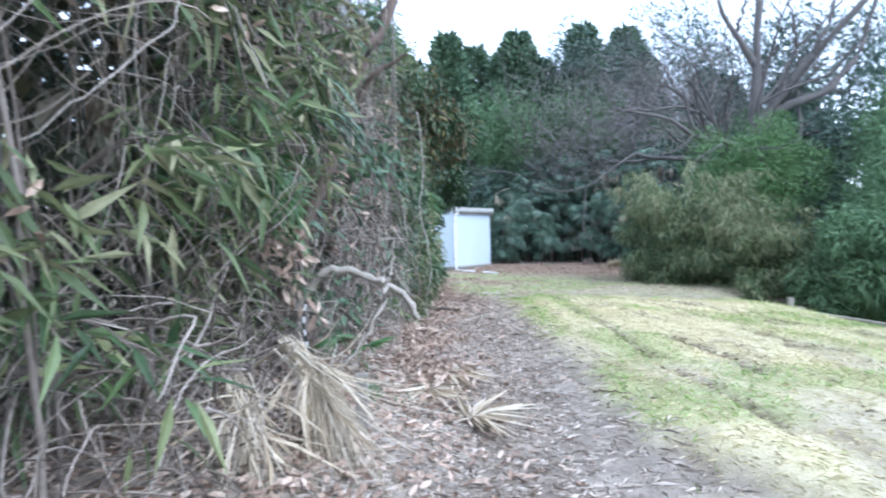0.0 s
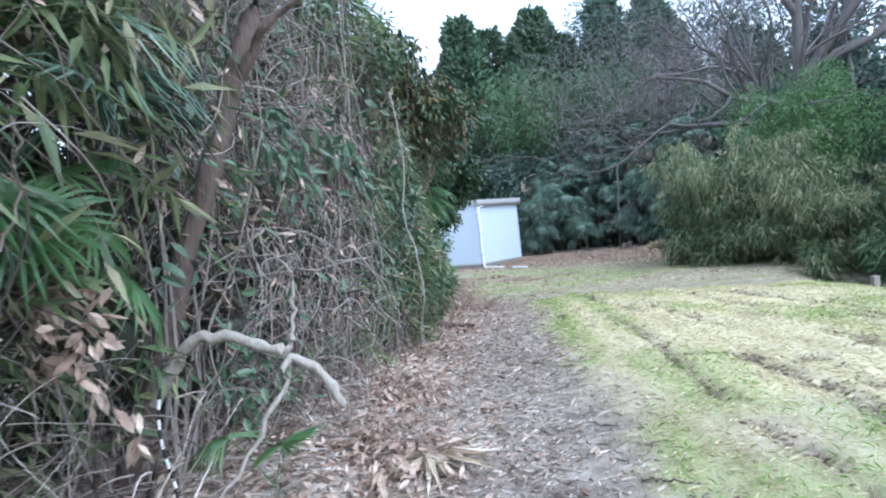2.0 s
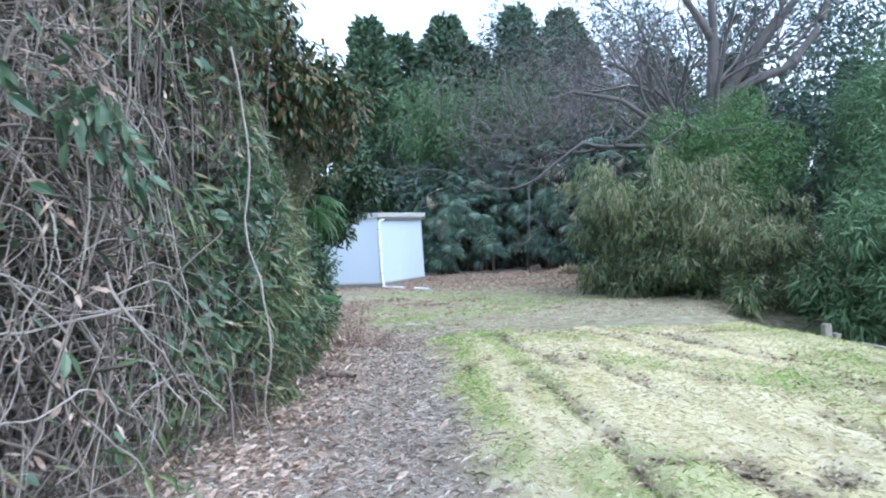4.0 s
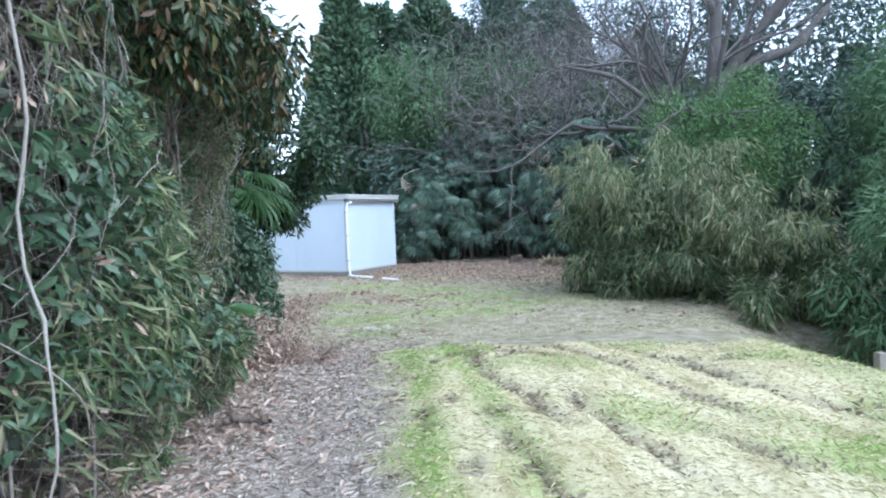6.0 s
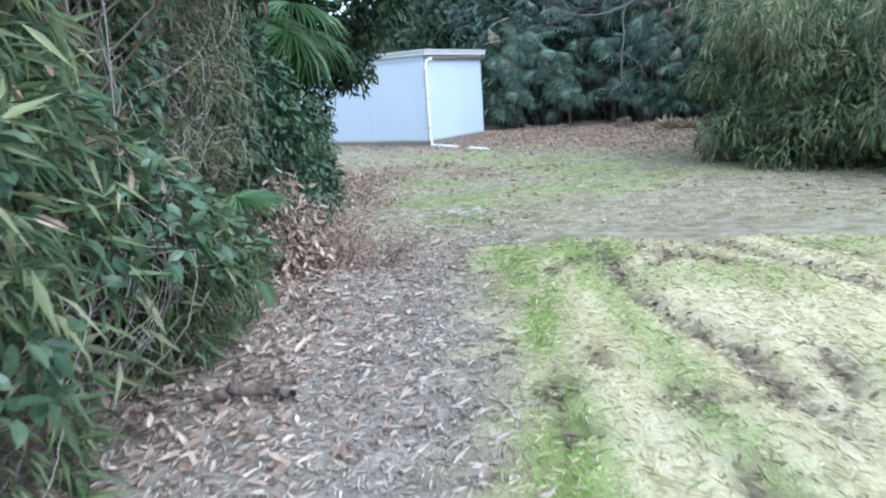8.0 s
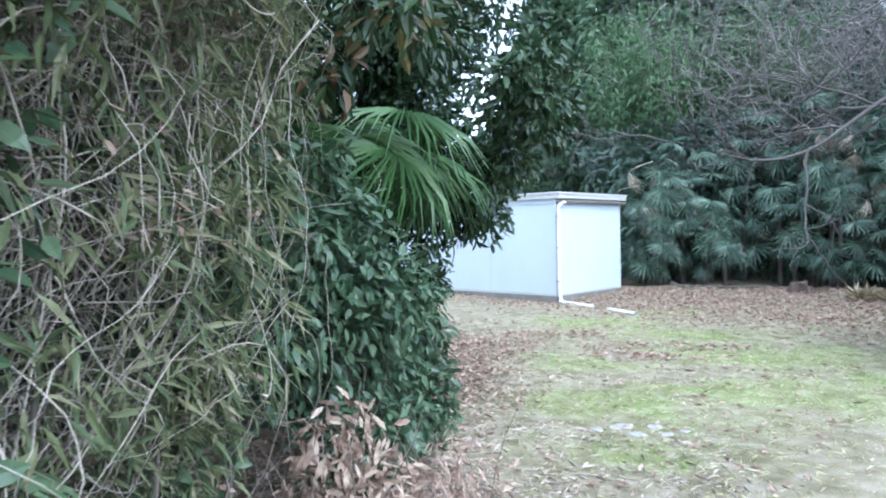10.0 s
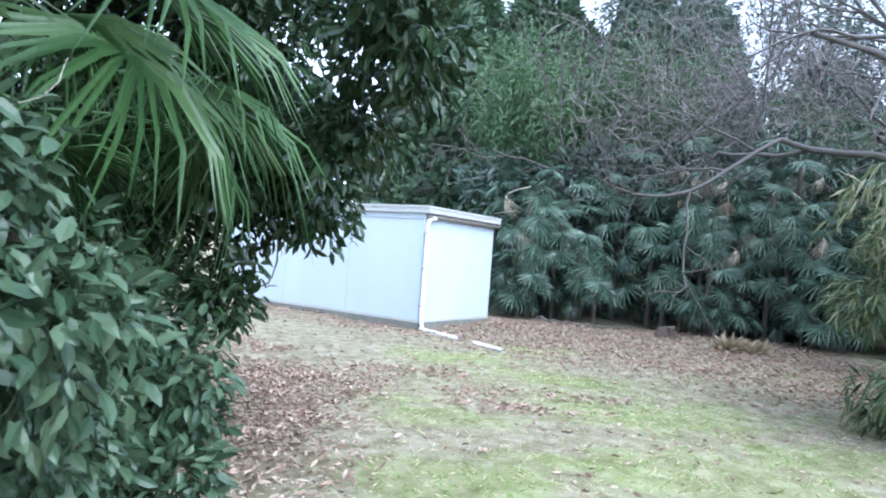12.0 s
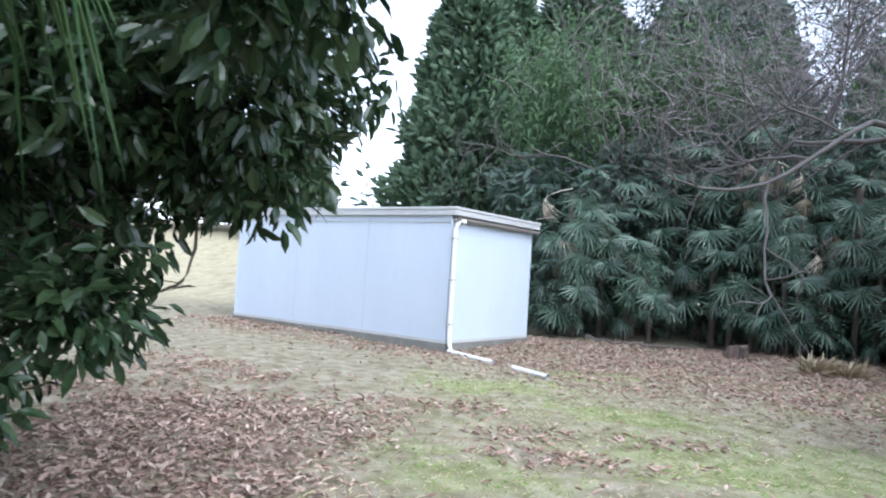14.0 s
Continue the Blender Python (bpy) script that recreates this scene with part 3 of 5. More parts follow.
for fan_list, fan_mat in ((FANS, M_PALM), (FANS_DARK, M_PALM_DARK), (FANS_LONG, M_PALM_DARK), (FANS_HANG, M_PALM), (FANS_DEAD, M_FROND_DEAD)):
    for f in fan_list:
        f.materials.append(fan_mat)


def build_palm(label, height, n_fans, fans, size=1.0, low=0.0, dead=3, group="", trunk=True, hang=(-78, 22)):
    """A windmill palm: shaggy trunk, fans on long stalks, a skirt of dead ones."""
    p = thing("fan_palm", label, "palm tree", group=group)
    if trunk:
        tube_part("trunk", [(0, 0, -0.15), (0.03, 0.02, height * 0.5), (0, 0, height - 0.4)], 0.062, 0.055, M_FIBRE, p, 9, 0.012, "shaggy fibrous trunk")
    for i in range(n_fans + dead):
        is_dead = i >= n_fans
        az = i * 2.4 + rng.normal(0, 0.25)
        tilt = radians(rng.uniform(-75, -50)) if is_dead else radians(rng.uniform(*hang))
        z0 = height - (rng.uniform(0.2, 0.7) if is_dead else rng.uniform(0, 0.2 + low))
        me = (FANS_DEAD if is_dead else fans)[int(rng.integers(0, 2 if is_dead else 3))]
        rot = Euler((rng.normal(0, 0.3), -tilt, az), "XYZ").to_matrix().to_4x4() @ Matrix.Scale(size * rng.uniform(0.85, 1.2), 4)
        m = Matrix.Translation(Vector((0, 0, max(z0, 0.05))) - rot @ STALK_END) @ rot
        link("dead_fan" if is_dead else "fan", me, M_PALM, p, "dry hanging fan" if is_dead else "", m)
    return p


def build_crown_tree(name, label, category, x, y, trunk_pts, r0, blobs, n_leaves, size, shape, shape_f, mat, bark, n_limbs=10, group="", droop=0.25, wide=1.0, shell=0.5):
    """A tree or bush: tapered trunk, limbs to its clumps, many small leaves."""
    t = thing(name, label, category, pose(x, y, gz1(x, y)), group)
    tp = np.asarray(trunk_pts, float)
    tube_part("trunk", tp, r0, r0 * 0.35, bark, t, 8, r0 * 0.15)
    blobs = np.asarray(blobs, float)
    pick = rng.choice(len(blobs), min(n_limbs, len(blobs)), replace=False)
    paths, rad = [], []
    for i in pick:
        s = tp[0] + (tp[-1] - tp[0]) * rng.uniform(0.3, 0.95)
        e = blobs[i, :3]
        u = np.linspace(0, 1, 9)[:, None]
        mid = (s + e) / 2 + np.array([0, 0, 0.15 * np.linalg.norm(e - s)])
        pth = (1 - u) ** 2 * s + 2 * u * (1 - u) * mid + u * u * e
        pth[1:-1] += rng.normal(0, 0.03 * np.linalg.norm(e - s), (7, 3))
        paths.append(pth)
        rad.append(np.linspace(r0 * 0.24, r0 * 0.06, 9))
    for pth, rr in zip(paths, rad):
        link("limb", tubes("limb", pth[None], rr[None], 5), bark, t)
    p, o = blob_points(n_leaves, blobs, shell)
    d = o * 0.8 + rng.normal(0, 0.5, p.shape) + np.array([0, 0, -droop])
    link("crown", leaves("crown", p, d, rng.uniform(0.7, 1.3, len(p)) * size, shape, shape_f, o + np.array([0, 0, 0.8]), wide), mat, t)
    return t


def hanging_vines(n, y0, y1, x_face, top, depth=0.8, stout=0.0075, hanging=0.38):
    """Tangled dead vines: some hang, some arch out and droop, some run across the face of the thicket."""
    k = 22
    y = rng.uniform(y0, y1, n * 2)
    zt = rng.random(n * 2)
    keep = np.argsort(vnoise(y * 1.1, zt * 4.2, 0.7, 33) + 0.18 * rng.random(n * 2))[-n:]
    y, zt = y[keep], zt[keep]
    fx = x_face(y, 0.25 + top(y) * zt ** 0.8)
    p = np.zeros((n, k, 3))
    p[:, 0, 0] = fx - depth * rng.random(n) ** 1.5
    p[:, 0, 1] = y
    p[:, 0, 2] = ground_z(fx, y) + 0.25 + (top(y) - 0.1) * zt ** 0.8
    style = rng.random(n)
    hang, loop = style < hanging, (style >= hanging) & (style < 0.78)
    d = rng.normal(0, 1, (n, 3)) * np.array([0.35, 1.0, 0.45])
    d[hang] = rng.normal(0, 0.4, (hang.sum(), 3)) + np.array([0.15, 0, -1])
    d[loop] = rng.normal(0, 0.7, (loop.sum(), 3)) + np.array([0.6, 0, 0.35])
    d = unit(d)
    axis = unit(rng.normal(0, 1, (n, 3)))
    curl = np.where(hang, 0.14, np.where(loop, 0.27, 0.17))[:, None] * rng.uniform(0.4, 1.6, (n, 1))
    step = (np.where(hang, rng.uniform(0.7, 2.6, n), rng.uniform(0.9, 2.8, n)) / k)[:, None]
    pull = np.where(hang, 0.07, np.where(loop, 0.15, 0.035))[:, None] * np.array([0, 0, -1.0])
    slack = rng.uniform(-0.38, 0.24, n)
    for j in range(1, k):
        axis = unit(axis + rng.normal(0, 0.35, (n, 3)))
        d = unit(d + np.cross(axis, d) * curl + rng.normal(0, 0.09, (n, 3)) + pull)
        q = p[:, j - 1] + d * step
        lim = x_face(q[:, 1], q[:, 2]) + slack
        over = q[:, 0] > lim
        q[:, 0] = np.where(over, lim - 0.03 * rng.random(n), q[:, 0])
        d[over, 0] *= 0.2
        q[:, 2] = np.maximum(q[:, 2], ground_z(q[:, 0], q[:, 1]) + 0.012)
        p[:, j] = q
    r = (0.002 + stout * rng.random(n) ** 3)[:, None] * np.linspace(1, 0.55, k)[None]
    return p, r


def face_points(n, y0, y1, x_face, z_lo, z_top, depth=0.6):
    y = rng.uniform(y0, y1, n)
    zt = z_top(y)
    z = z_lo + (zt - z_lo) * rng.random(n)
    x = x_face(y, z) - depth * rng.random(n) ** 1.4
    z = z + ground_z(x, y)
    return np.stack([x, y, z], -1)


# ---- thicket along the path ----
FACE_Y = [-3, 1.5, 3.0, 4.5, 6.0, 8.0, 10, 12, 14, 15, 17]
FACE_X = [-0.9, -0.95, -0.75, -0.75, -0.7, -0.6, -0.45, -0.35, -0.50, -0.75, -0.9]


def face_x(y, z=1.5):
    y, z = np.asarray(y, float), np.asarray(z, float) + 0 * np.asarray(y, float)
    bulge = 1.0 * (vnoise(y, z * 0.9, 1.25, 8) - 0.5) + 0.35 * (vnoise(y, z, 0.5, 18) - 0.5)
    return np.interp(y, FACE_Y, FACE_X) + bulge - 0.12 - 0.30 * smooth(0.9, 0.1, z) - 0.9 * smooth(3.2, 5.0, z) * (y < 9)


def top_z(y):
    return np.interp(y, [-3, 4, 8, 11, 14, 17, 20], [4.6, 4.8, 4.9, 4.7, 4.2, 3.8, 3.4]) + 0.8 * (vnoise(y, y * 0 + 5, 1.3, 2) - 0.5)


def build_thicket(label, y0, y1, vines, leaf_sets, twigs, core, lianas=30, stout=0.0075, hanging=0.38, vine_mat=None):
    """One stretch of tangled thicket."""
    t = thing("thicket", label, "thicket")
    p, r = hanging_vines(vines, y0, y1, face_x, top_z, 1.0, stout, hanging)
    tagged(link("dead_vines", tubes("dead_vines", p, r, 3), vine_mat or M_VINE, t, "tangle of dry hanging vines"), kind="stuff")
    # stout stems behind
    k = 10
    n = twigs
    y = rng.uniform(y0, y1, n)
    x = face_x(y) - rng.uniform(0.1, 1.3, n)
    tt = np.linspace(0, 1, k)
    q = np.zeros((n, k, 3))
    q[:, :, 0] = x[:, None] + np.cumsum(rng.normal(0, 0.05, (n, k)), 1) + tt * rng.normal(0.1, 0.5, (n, 1))
    q[:, :, 1] = y[:, None] + np.cumsum(rng.normal(0, 0.06, (n, k)), 1) + tt * rng.normal(0, 0.9, (n, 1))
    q[:, :, 0] = np.minimum(q[:, :, 0], face_x(q[:, :, 1], 1.2) - 0.1)
    hh = rng.uniform(0.6, 1.0, n) * top_z(y)
    q[:, :, 2] = ground_z(x, y)[:, None] + tt * hh[:, None] * np.where(rng.random((n, 1)) < 0.45, rng.uniform(0.1, 0.5, (n, 1)), 1)
    tagged(link("stem_tangle", tubes("stem_tangle", q, (0.005 + 0.013 * rng.random(n) ** 3)[:, None] * np.linspace(1, 0.4, k), 4), M_TWIG, t, "bare grey stems"), kind="stuff")
    lp, lr = hanging_vines(lianas, y0, y1, face_x, top_z, 0.05)
    for path in lp:
        tube_part("liana", path + np.array([0.05, 0, 0]), rng.uniform(0.5, 1.0) * stout, 0.002, M_LIANA, t, 5, 0.004, "", 24)
    # dense inside, with the thicket's deep shade put into darker leaf colours
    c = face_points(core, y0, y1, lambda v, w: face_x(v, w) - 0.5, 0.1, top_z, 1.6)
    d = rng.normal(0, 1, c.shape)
    tagged(link("inner_leaves", leaves("inner_leaves", c, d, rng.uniform(0.12, 0.3, core), FAR, FAR_F, None, 1.2), M_INNER_SHADE, t), kind="stuff")
    for name, cnt, lo, size, shape, sf, mat, dep, wide in leaf_sets:
        c = face_points(cnt, y0, y1, lambda v, w: face_x(v, w) + 0.1, lo, top_z, dep)
        keep = vnoise(c[:, 1] * 1.3, c[:, 2] * 1.3, 0.8, len(name)) > 0.5
        c = c[keep]
        d = np.array([0.5, 0.0, -0.55]) + rng.normal(0, 0.55, c.shape)
        tagged(link(name, leaves(name, c, d, rng.uniform(0.6, 1.3, len(c)) * size, shape, sf, np.array([0.8, 0, 0.7]) + np.zeros(c.shape), wide), mat, t), kind="stuff")
    return t


build_thicket("thicket of bamboo grass, dry vines and dead twigs", -2.6, 4.8, 1100, [("bamboo_leaves", 13000, 0.3, 0.22, LANCE, LANCE_F, M_BAMBOO, 0.6, 1.0), ("dead_leaves", 2200, 0.05, 0.10, CURL, CURL_F, M_LITTER, 0.6, 0.8), ("pale_leaves", 9000, 0.3, 0.21, LANCE, LANCE_F, M_BAMBOO_PALE, 0.25, 1.15)], 150, 7500, 16, 0.005)
build_thicket("thicket draped with grey-brown dry vines and few leaves", 4.8, 8.8, 1900, [("leaves", 950, 0.5, 0.11, OVAL, OVAL_F, M_IVY, 0.35, 1.0), ("dead_leaves", 1300, 0.05, 0.08, CURL, CURL_F, M_LITTER, 0.4, 0.8), ("bamboo_leaves", 2300, 0.2, 0.15, LANCE, LANCE_F, M_BAMBOO, 0.4, 1.0)], 100, 6500, 70, 0.008, 0.32)
build_thicket("thicket of bamboo grass and ivy with dry vines", 8.4, 13.0, 1300, [("ivy_leaves", 7000, 0.6, 0.10, OVAL, OVAL_F, M_IVY, 0.4, 1.35), ("bamboo_leaves", 12500, 0.0, 0.19, LANCE, LANCE_F, M_BAMBOO, 0.5, 1.0), ("pale_leaves", 4200, 0.0, 0.19, LANCE, LANCE_F, M_BAMBOO_PALE, 0.25, 1.0), ("dead_leaves", 900, 0.1, 0.08, CURL, CURL_F, M_LITTER, 0.4, 0.8)], 70, 6000, 16, 0.0035, 0.2)
build_thicket("thicket of pale dry twigs with bamboo grass", 12.0, 14.5, 1400, [("ivy_leaves", 5000, 0.6, 0.10, OVAL, OVAL_F, M_IVY, 0.4, 1.35), ("bamboo_leaves", 7500, 0.0, 0.14, LANCE, LANCE_F, M_BAMBOO_PALE, 0.4, 1.0), ("pale_leaves", 8200, 0.0, 0.14, LANCE, LANCE_F, M_BAMBOO_PALE, 0.3, 1.0), ("dead_leaves", 600, 0.1, 0.08, CURL, CURL_F, M_LITTER, 0.4, 0.8)], 50, 5000, 10, 0.0035, 0.12, M_VINE_PALE)


# ---- woods at the back and right ----
def conifer(label, h, r, n):
    t = thing("conifer", label, "conifer tree", group="conifers behind the shed")
    tube_part("trunk", [(0, 0, -0.2), (0, 0, h * 0.5), (0, 0, h * 0.97)], 0.22, 0.03, M_BARK, t, 8, 0.01)
    u = rng.random(n) ** 0.75
    z = h * (1 - u) * 0.93 + 0.9
    lobes = 1 + 0.22 * np.sin(z * 3.1 + 1.3) * rng.random(n)
    az = rng.uniform(0, 2 * np.pi, n)
    rr = r * (0.12 + u ** 0.8) * lobes * rng.uniform(0.55, 1.05, n) * (0.85 + 0.3 * vnoise(az * 2, z, 0.9, 6))
    p = np.stack([rr * np.cos(az), rr * np.sin(az), z], -1)
    d = np.stack([np.cos(az), np.sin(az), 0.45 + 0 * az], -1) + rng.normal(0, 0.35, (n, 3))
    link("crown", leaves("crown", p, d, rng.uniform(0.22, 0.48, n), SPRAY, SPRAY_F, p * np.array([1, 1, 0]) / r, 1.0, 0.5), M_CONIFER, t)
    return t


con_a = conifer("tall dark green pointed conifer", 13.0, 2.7, 17000)
con_a.matrix_basis = pose(-0.1, 40, 0.2)
con_b = conifer("broad dark green conifer", 14.0, 3.6, 20000)
con_b.matrix_basis = pose(4.2, 43, 0.2)
for x, y, s, k in ((1.6, 46, 1.0, 1), (8.2, 42, 1.08, 0), (11.5, 45, 1.05, 1), (15.5, 42, 0.85, 0), (19.5, 40, 0.74, 1), (24, 37, 0.7, 0), (6.2, 46, 1.0, 0), (9.8, 47, 0.95, 1), (13.4, 47, 1.02, 0), (17.6, 44, 0.8, 1), (21.5, 42, 0.75, 0), (2.6, 41, 0.8, 0), (-14, 66, 0.9, 1), (-22, 70, 1.0, 0), (-30, 66, 1.0, 1)):
    copy_thing((con_a, con_b)[k], pose(x, y, gz1(x, y) - 0.1, 0, 0, x * 40) @ Matrix.Scale(s, 4))


def build_grove(label, x0, x1, y0, y1, h, n_culms, n_leaves):
    t = thing("bamboo_grove", label, "bamboo")
    k = 10
    x, y = rng.uniform(x0, x1, n_culms), rng.uniform(y0, y1, n_culms)
    hh = h * rng.uniform(0.75, 1.08, n_culms)
    tt = np.linspace(0, 1, k)
    lean = rng.normal(0, 0.9, (n_culms, 2))
    p = np.zeros((n_culms, k, 3))
    p[:, :, 0] = x[:, None] + lean[:, :1] * tt ** 2.4
    p[:, :, 1] = y[:, None] + lean[:, 1:] * tt ** 2.4 - 0.4 * tt ** 3
    p[:, :, 2] = ground_z(x, y)[:, None] - 0.05 + hh[:, None] * (tt - 0.08 * tt ** 4)
    tagged(link("culm_stand", tubes("culm_stand", p, np.full((n_culms, 1), 0.03) * np.linspace(1, 0.2, k), 5), M_GROVE, t), kind="stuff")
    i = rng.integers(0, n_culms, n_leaves)
    s = 0.12 + 0.88 * rng.random(n_leaves) ** 0.8
    f = s * (k - 1)
    j = np.minimum(f.astype(int), k - 2)
    q = p[i, j] + (p[i, j + 1] - p[i, j]) * (f - j)[:, None] + rng.normal(0, 0.3, (n_leaves, 3)) * np.array([1, 1, 0.6])
    d = rng.normal(0, 0.8, q.shape) + np.array([0, -0.3, -0.35])
    link("leaves", leaves("leaves", q, d, rng.uniform(0.2, 0.42, n_leaves), LANCE, LANCE_F, None, 1.5), M_GROVE, t)


build_grove("grove of mid-green feathery bamboo", 1.5, 8.5, 35, 37.5, 9.0, 120, 22000)
build_grove("grove of mid-green feathery bamboo", 9, 20, 34, 38, 7.5, 110, 16000)

# palms of the thicket behind the leaf litter
pal = [build_palm("windmill palm with dark green fans in the dense wood", hgt, 16, FANS_DARK, 0.76, 0.1 + 0.42 * hgt, dead, "palms at the wood's edge", hang=(-66, -12)) for hgt, dead in ((1.5, 0), (2.2, 1), (2.9, 1), (3.7, 1), (4.9, 2))]
spots = []
for i in range(80):
    u = rng.random()
    px = 2.2 + 10.8 * u
    py = np.interp(px, [2.2, 4, 6.5, 9, 13], [32.0, 31.8, 31.2, 30.0, 28.5]) + rng.uniform(0.1, 0.7) * (1 + (i % 5) ** 1.1)
    spots.append((px, py))
for i, (px, py) in enumerate(spots):
    ob = pal[i % 5]
    m = pose(px, py, gz1(px, py), 0, 0, rng.uniform(0, 360)) @ Matrix.Scale(rng.uniform(0.85, 1.2), 4)
    if i < 5:
        ob.matrix_basis = m
    else:
        copy_thing(ob, m)


def wood_mass(name, label, blobs, n, size, mat, shape=FAR, sf=FAR_F, wide=1.0):
    """A far mass of foliage in which no tree can be told from the next."""
    t = thing(name, label, "woodland", kind="stuff")
    p, o = blob_points(n, blobs, 0.5)
    d = o + rng.normal(0, 0.6, p.shape) + np.array([0, 0, -0.3])
    tagged(link("foliage", leaves("foliage", p, d, rng.uniform(0.7, 1.3, n) * size, shape, sf, o + np.array([0, 0, 0.6]), wide), mat, t), kind="stuff")
    return t


def row_blobs(pts, n, lo, hi, jit=0.8):
    """Blobs strewn along a line of (x, y, height)."""
    pts = np.asarray(pts, float)
    u = rng.uniform(0, len(pts) - 1, n)
    x, y, h = (np.interp(u, np.arange(len(pts)), pts[:, c]) for c in range(3))
    x, y = x + rng.normal(0, jit, n), y + rng.normal(0, jit, n)
    z = ground_z(x, y) + h * rng.random(n) ** 0.8
    return np.concatenate([np.stack([x, y, z], -1), rng.uniform(lo, hi, (n, 3))], 1)


wood_mass("undergrowth", "dense dark undergrowth below the trees", row_blobs([(1.5, 35, 4), (5, 34.6, 4.5), (9, 33, 5), (14, 31, 5.5), (19, 26, 6), (22, 18, 6), (22, 8, 6)], 120, 0.7, 1.5), 26000, 0.34, M_WOOD)
wood_mass("tall_wood", "tall mixed wood behind the clearing", row_blobs([(3, 44, 10.5), (9, 42, 13), (14, 40, 14), (19, 36, 12.5), (24, 30, 10.5), (27, 22, 9), (28, 12, 6)], 200, 1.1, 2.2, 1.3), 82000, 0.33, M_WOOD, LANCE, LANCE_F, 1.9)
wood_mass("far_wood", "distant dark wood behind the field", row_blobs([(-60, 90, 10), (-30, 85, 11), (0, 60, 11), (30, 55, 12), (45, 30, 12), (45, 0, 11), (30, -30, 11), (0, -40, 11), (-30, -30, 11), (-40, 10, 11), (-40, 45, 6), (-60, 85, 8)], 420, 2.0, 4.2, 2.5), 42000, 0.9, M_WOOD)
wood_mass("thicket_backing", "dense evergreen wood behind the thicket", row_blobs([(-3.5, -5, 4.5), (-3.6, 5, 4.6), (-3.4, 10, 4.4), (-3.2, 14, 4.8), (-3.8, 17, 5.0), (-5.2, 20, 5.0), (-6.5, 23, 4.6)], 150, 0.6, 1.2, 0.6), 38000, 0.24, M_WOOD)

def add_shoots(t, n, rx, ry, h, leaf, mat, cx=0.0, cy=0.0):
    """Arching leafy shoots that break up a bush's outline."""
    k = 9
    u = np.linspace(0, 1, k)[None, :, None]
    az = rng.uniform(0, 2 * np.pi, n)
    r = rng.uniform(0.5, 1.1, n)
    b = np.stack([cx + np.cos(az) * rx * r * 0.4, cy + np.sin(az) * ry * r * 0.4, 0 * az], -1)
    e = np.stack([cx + np.cos(az) * rx * r, cy + np.sin(az) * ry * r, h * rng.uniform(0.45, 0.95, n)], -1)
    c = (b + e) / 2 + np.array([0, 0, 1.0]) * (h * rng.uniform(0.5, 0.8, n))[:, None]
    p = (1 - u) ** 2 * b[:, None] + 2 * u * (1 - u) * c[:, None] + u * u * e[:, None]
    tagged(link("shoot_stand", tubes("shoot_stand", p[:, 4:], np.full((n, 1), 0.008) * np.linspace(1, 0.3, k - 4), 4), mat, t), kind="stuff")
    m = n * 60
    i = rng.integers(0, n, m)
    f = rng.uniform(0.3, 1.0, m) * (k - 1)
    j = np.minimum(f.astype(int), k - 2)
    q = p[i, j] + (p[i, j + 1] - p[i, j]) * (f - j)[:, None] + rng.normal(0, 0.07, (m, 3))
    d = (e - c)[i] * 0.4 + rng.normal(0, 0.5, (m, 3)) + np.array([0, 0, -0.5])
    tagged(link("shoot_leaves", leaves("shoot_leaves", q, d, rng.uniform(0.7, 1.3, m) * leaf, LANCE, LANCE_F, None, 0.9), mat, t), kind="stuff")


# bushes beyond the lawn
bush = build_crown_tree("bamboo_bush", "yellow-green dwarf bamboo bush with dry tips", "bush", 7.3, 21.0, [(0, 0, -0.3), (0, 0, 1.6)], 0.08,
                 np.concatenate([crown_blobs(-0.1, 0.6, 1.8, 1.7, 2.0, 1.5, 40, 0.12, 0.3), crown_blobs(-0.2, 0.2, 0.7, 1.7, 2.0, 0.8, 24, 0.2, 0.35), crown_blobs(1.5, -2.4, 0.6, 1.4, 2.0, 1.2, 28, 0.14, 0.3), crown_blobs(2.4, 0.8, 1.8, 1.6, 2.0, 1.6, 18, 0.16, 0.3), crown_blobs(0.6, -1.3, 0.9, 1.4, 1.4, 1.2, 24, 0.16, 0.32), crown_blobs(-0.1, 0.3, 0.3, 1.8, 2.1, 0.4, 24, 0.15, 0.25), crown_blobs(1.3, -2.6, 0.2, 1.6, 2.2, 0.4, 20, 0.15, 0.25)]), 36000, 0.24, LANCE, LANCE_F, M_BUSH_BAMBOO, M_BARK, 14, "", 0.8, 1.05)
add_shoots(bush, 80, 2.2, 2.4, 3.5, 0.26, M_BAMBOO_PALE)
add_shoots(bush, 40, 1.6, 1.8, 2.4, 0.26, M_BAMBOO_PALE, 1.4, -2.3)
build_crown_tree("leafy_bush", "tall rounded light green leafy bush", "bush", 10.9, 25.2, [(0, 0, -0.3), (0, 0, 3.5)], 0.12,
                 crown_blobs(0, 0, 3.6, 2.6, 2.4, 2.9, 54, 0.2, 0.4), 26000, 0.15, LANCE, LANCE_F, M_BUSH, M_BARK, 14, "", 0.3, 1.7)
build_crown_tree("leafy_bush", "tall dark green bush at the lawn's edge", "bush", 13.0, 17.0, [(0, 0, -0.5), (0, 0, 3.0)], 0.12,
                 np.concatenate([crown_blobs(0, 0, 2.6, 3.0, 3.4, 2.6, 50), crown_blobs(-2.2, -1.5, 1.2, 1.6, 2.4, 1.8, 26)]), 18000, 0.22, LANCE, LANCE_F, M_GROVE, M_BARK, 14, "", 0.3, 1.5)
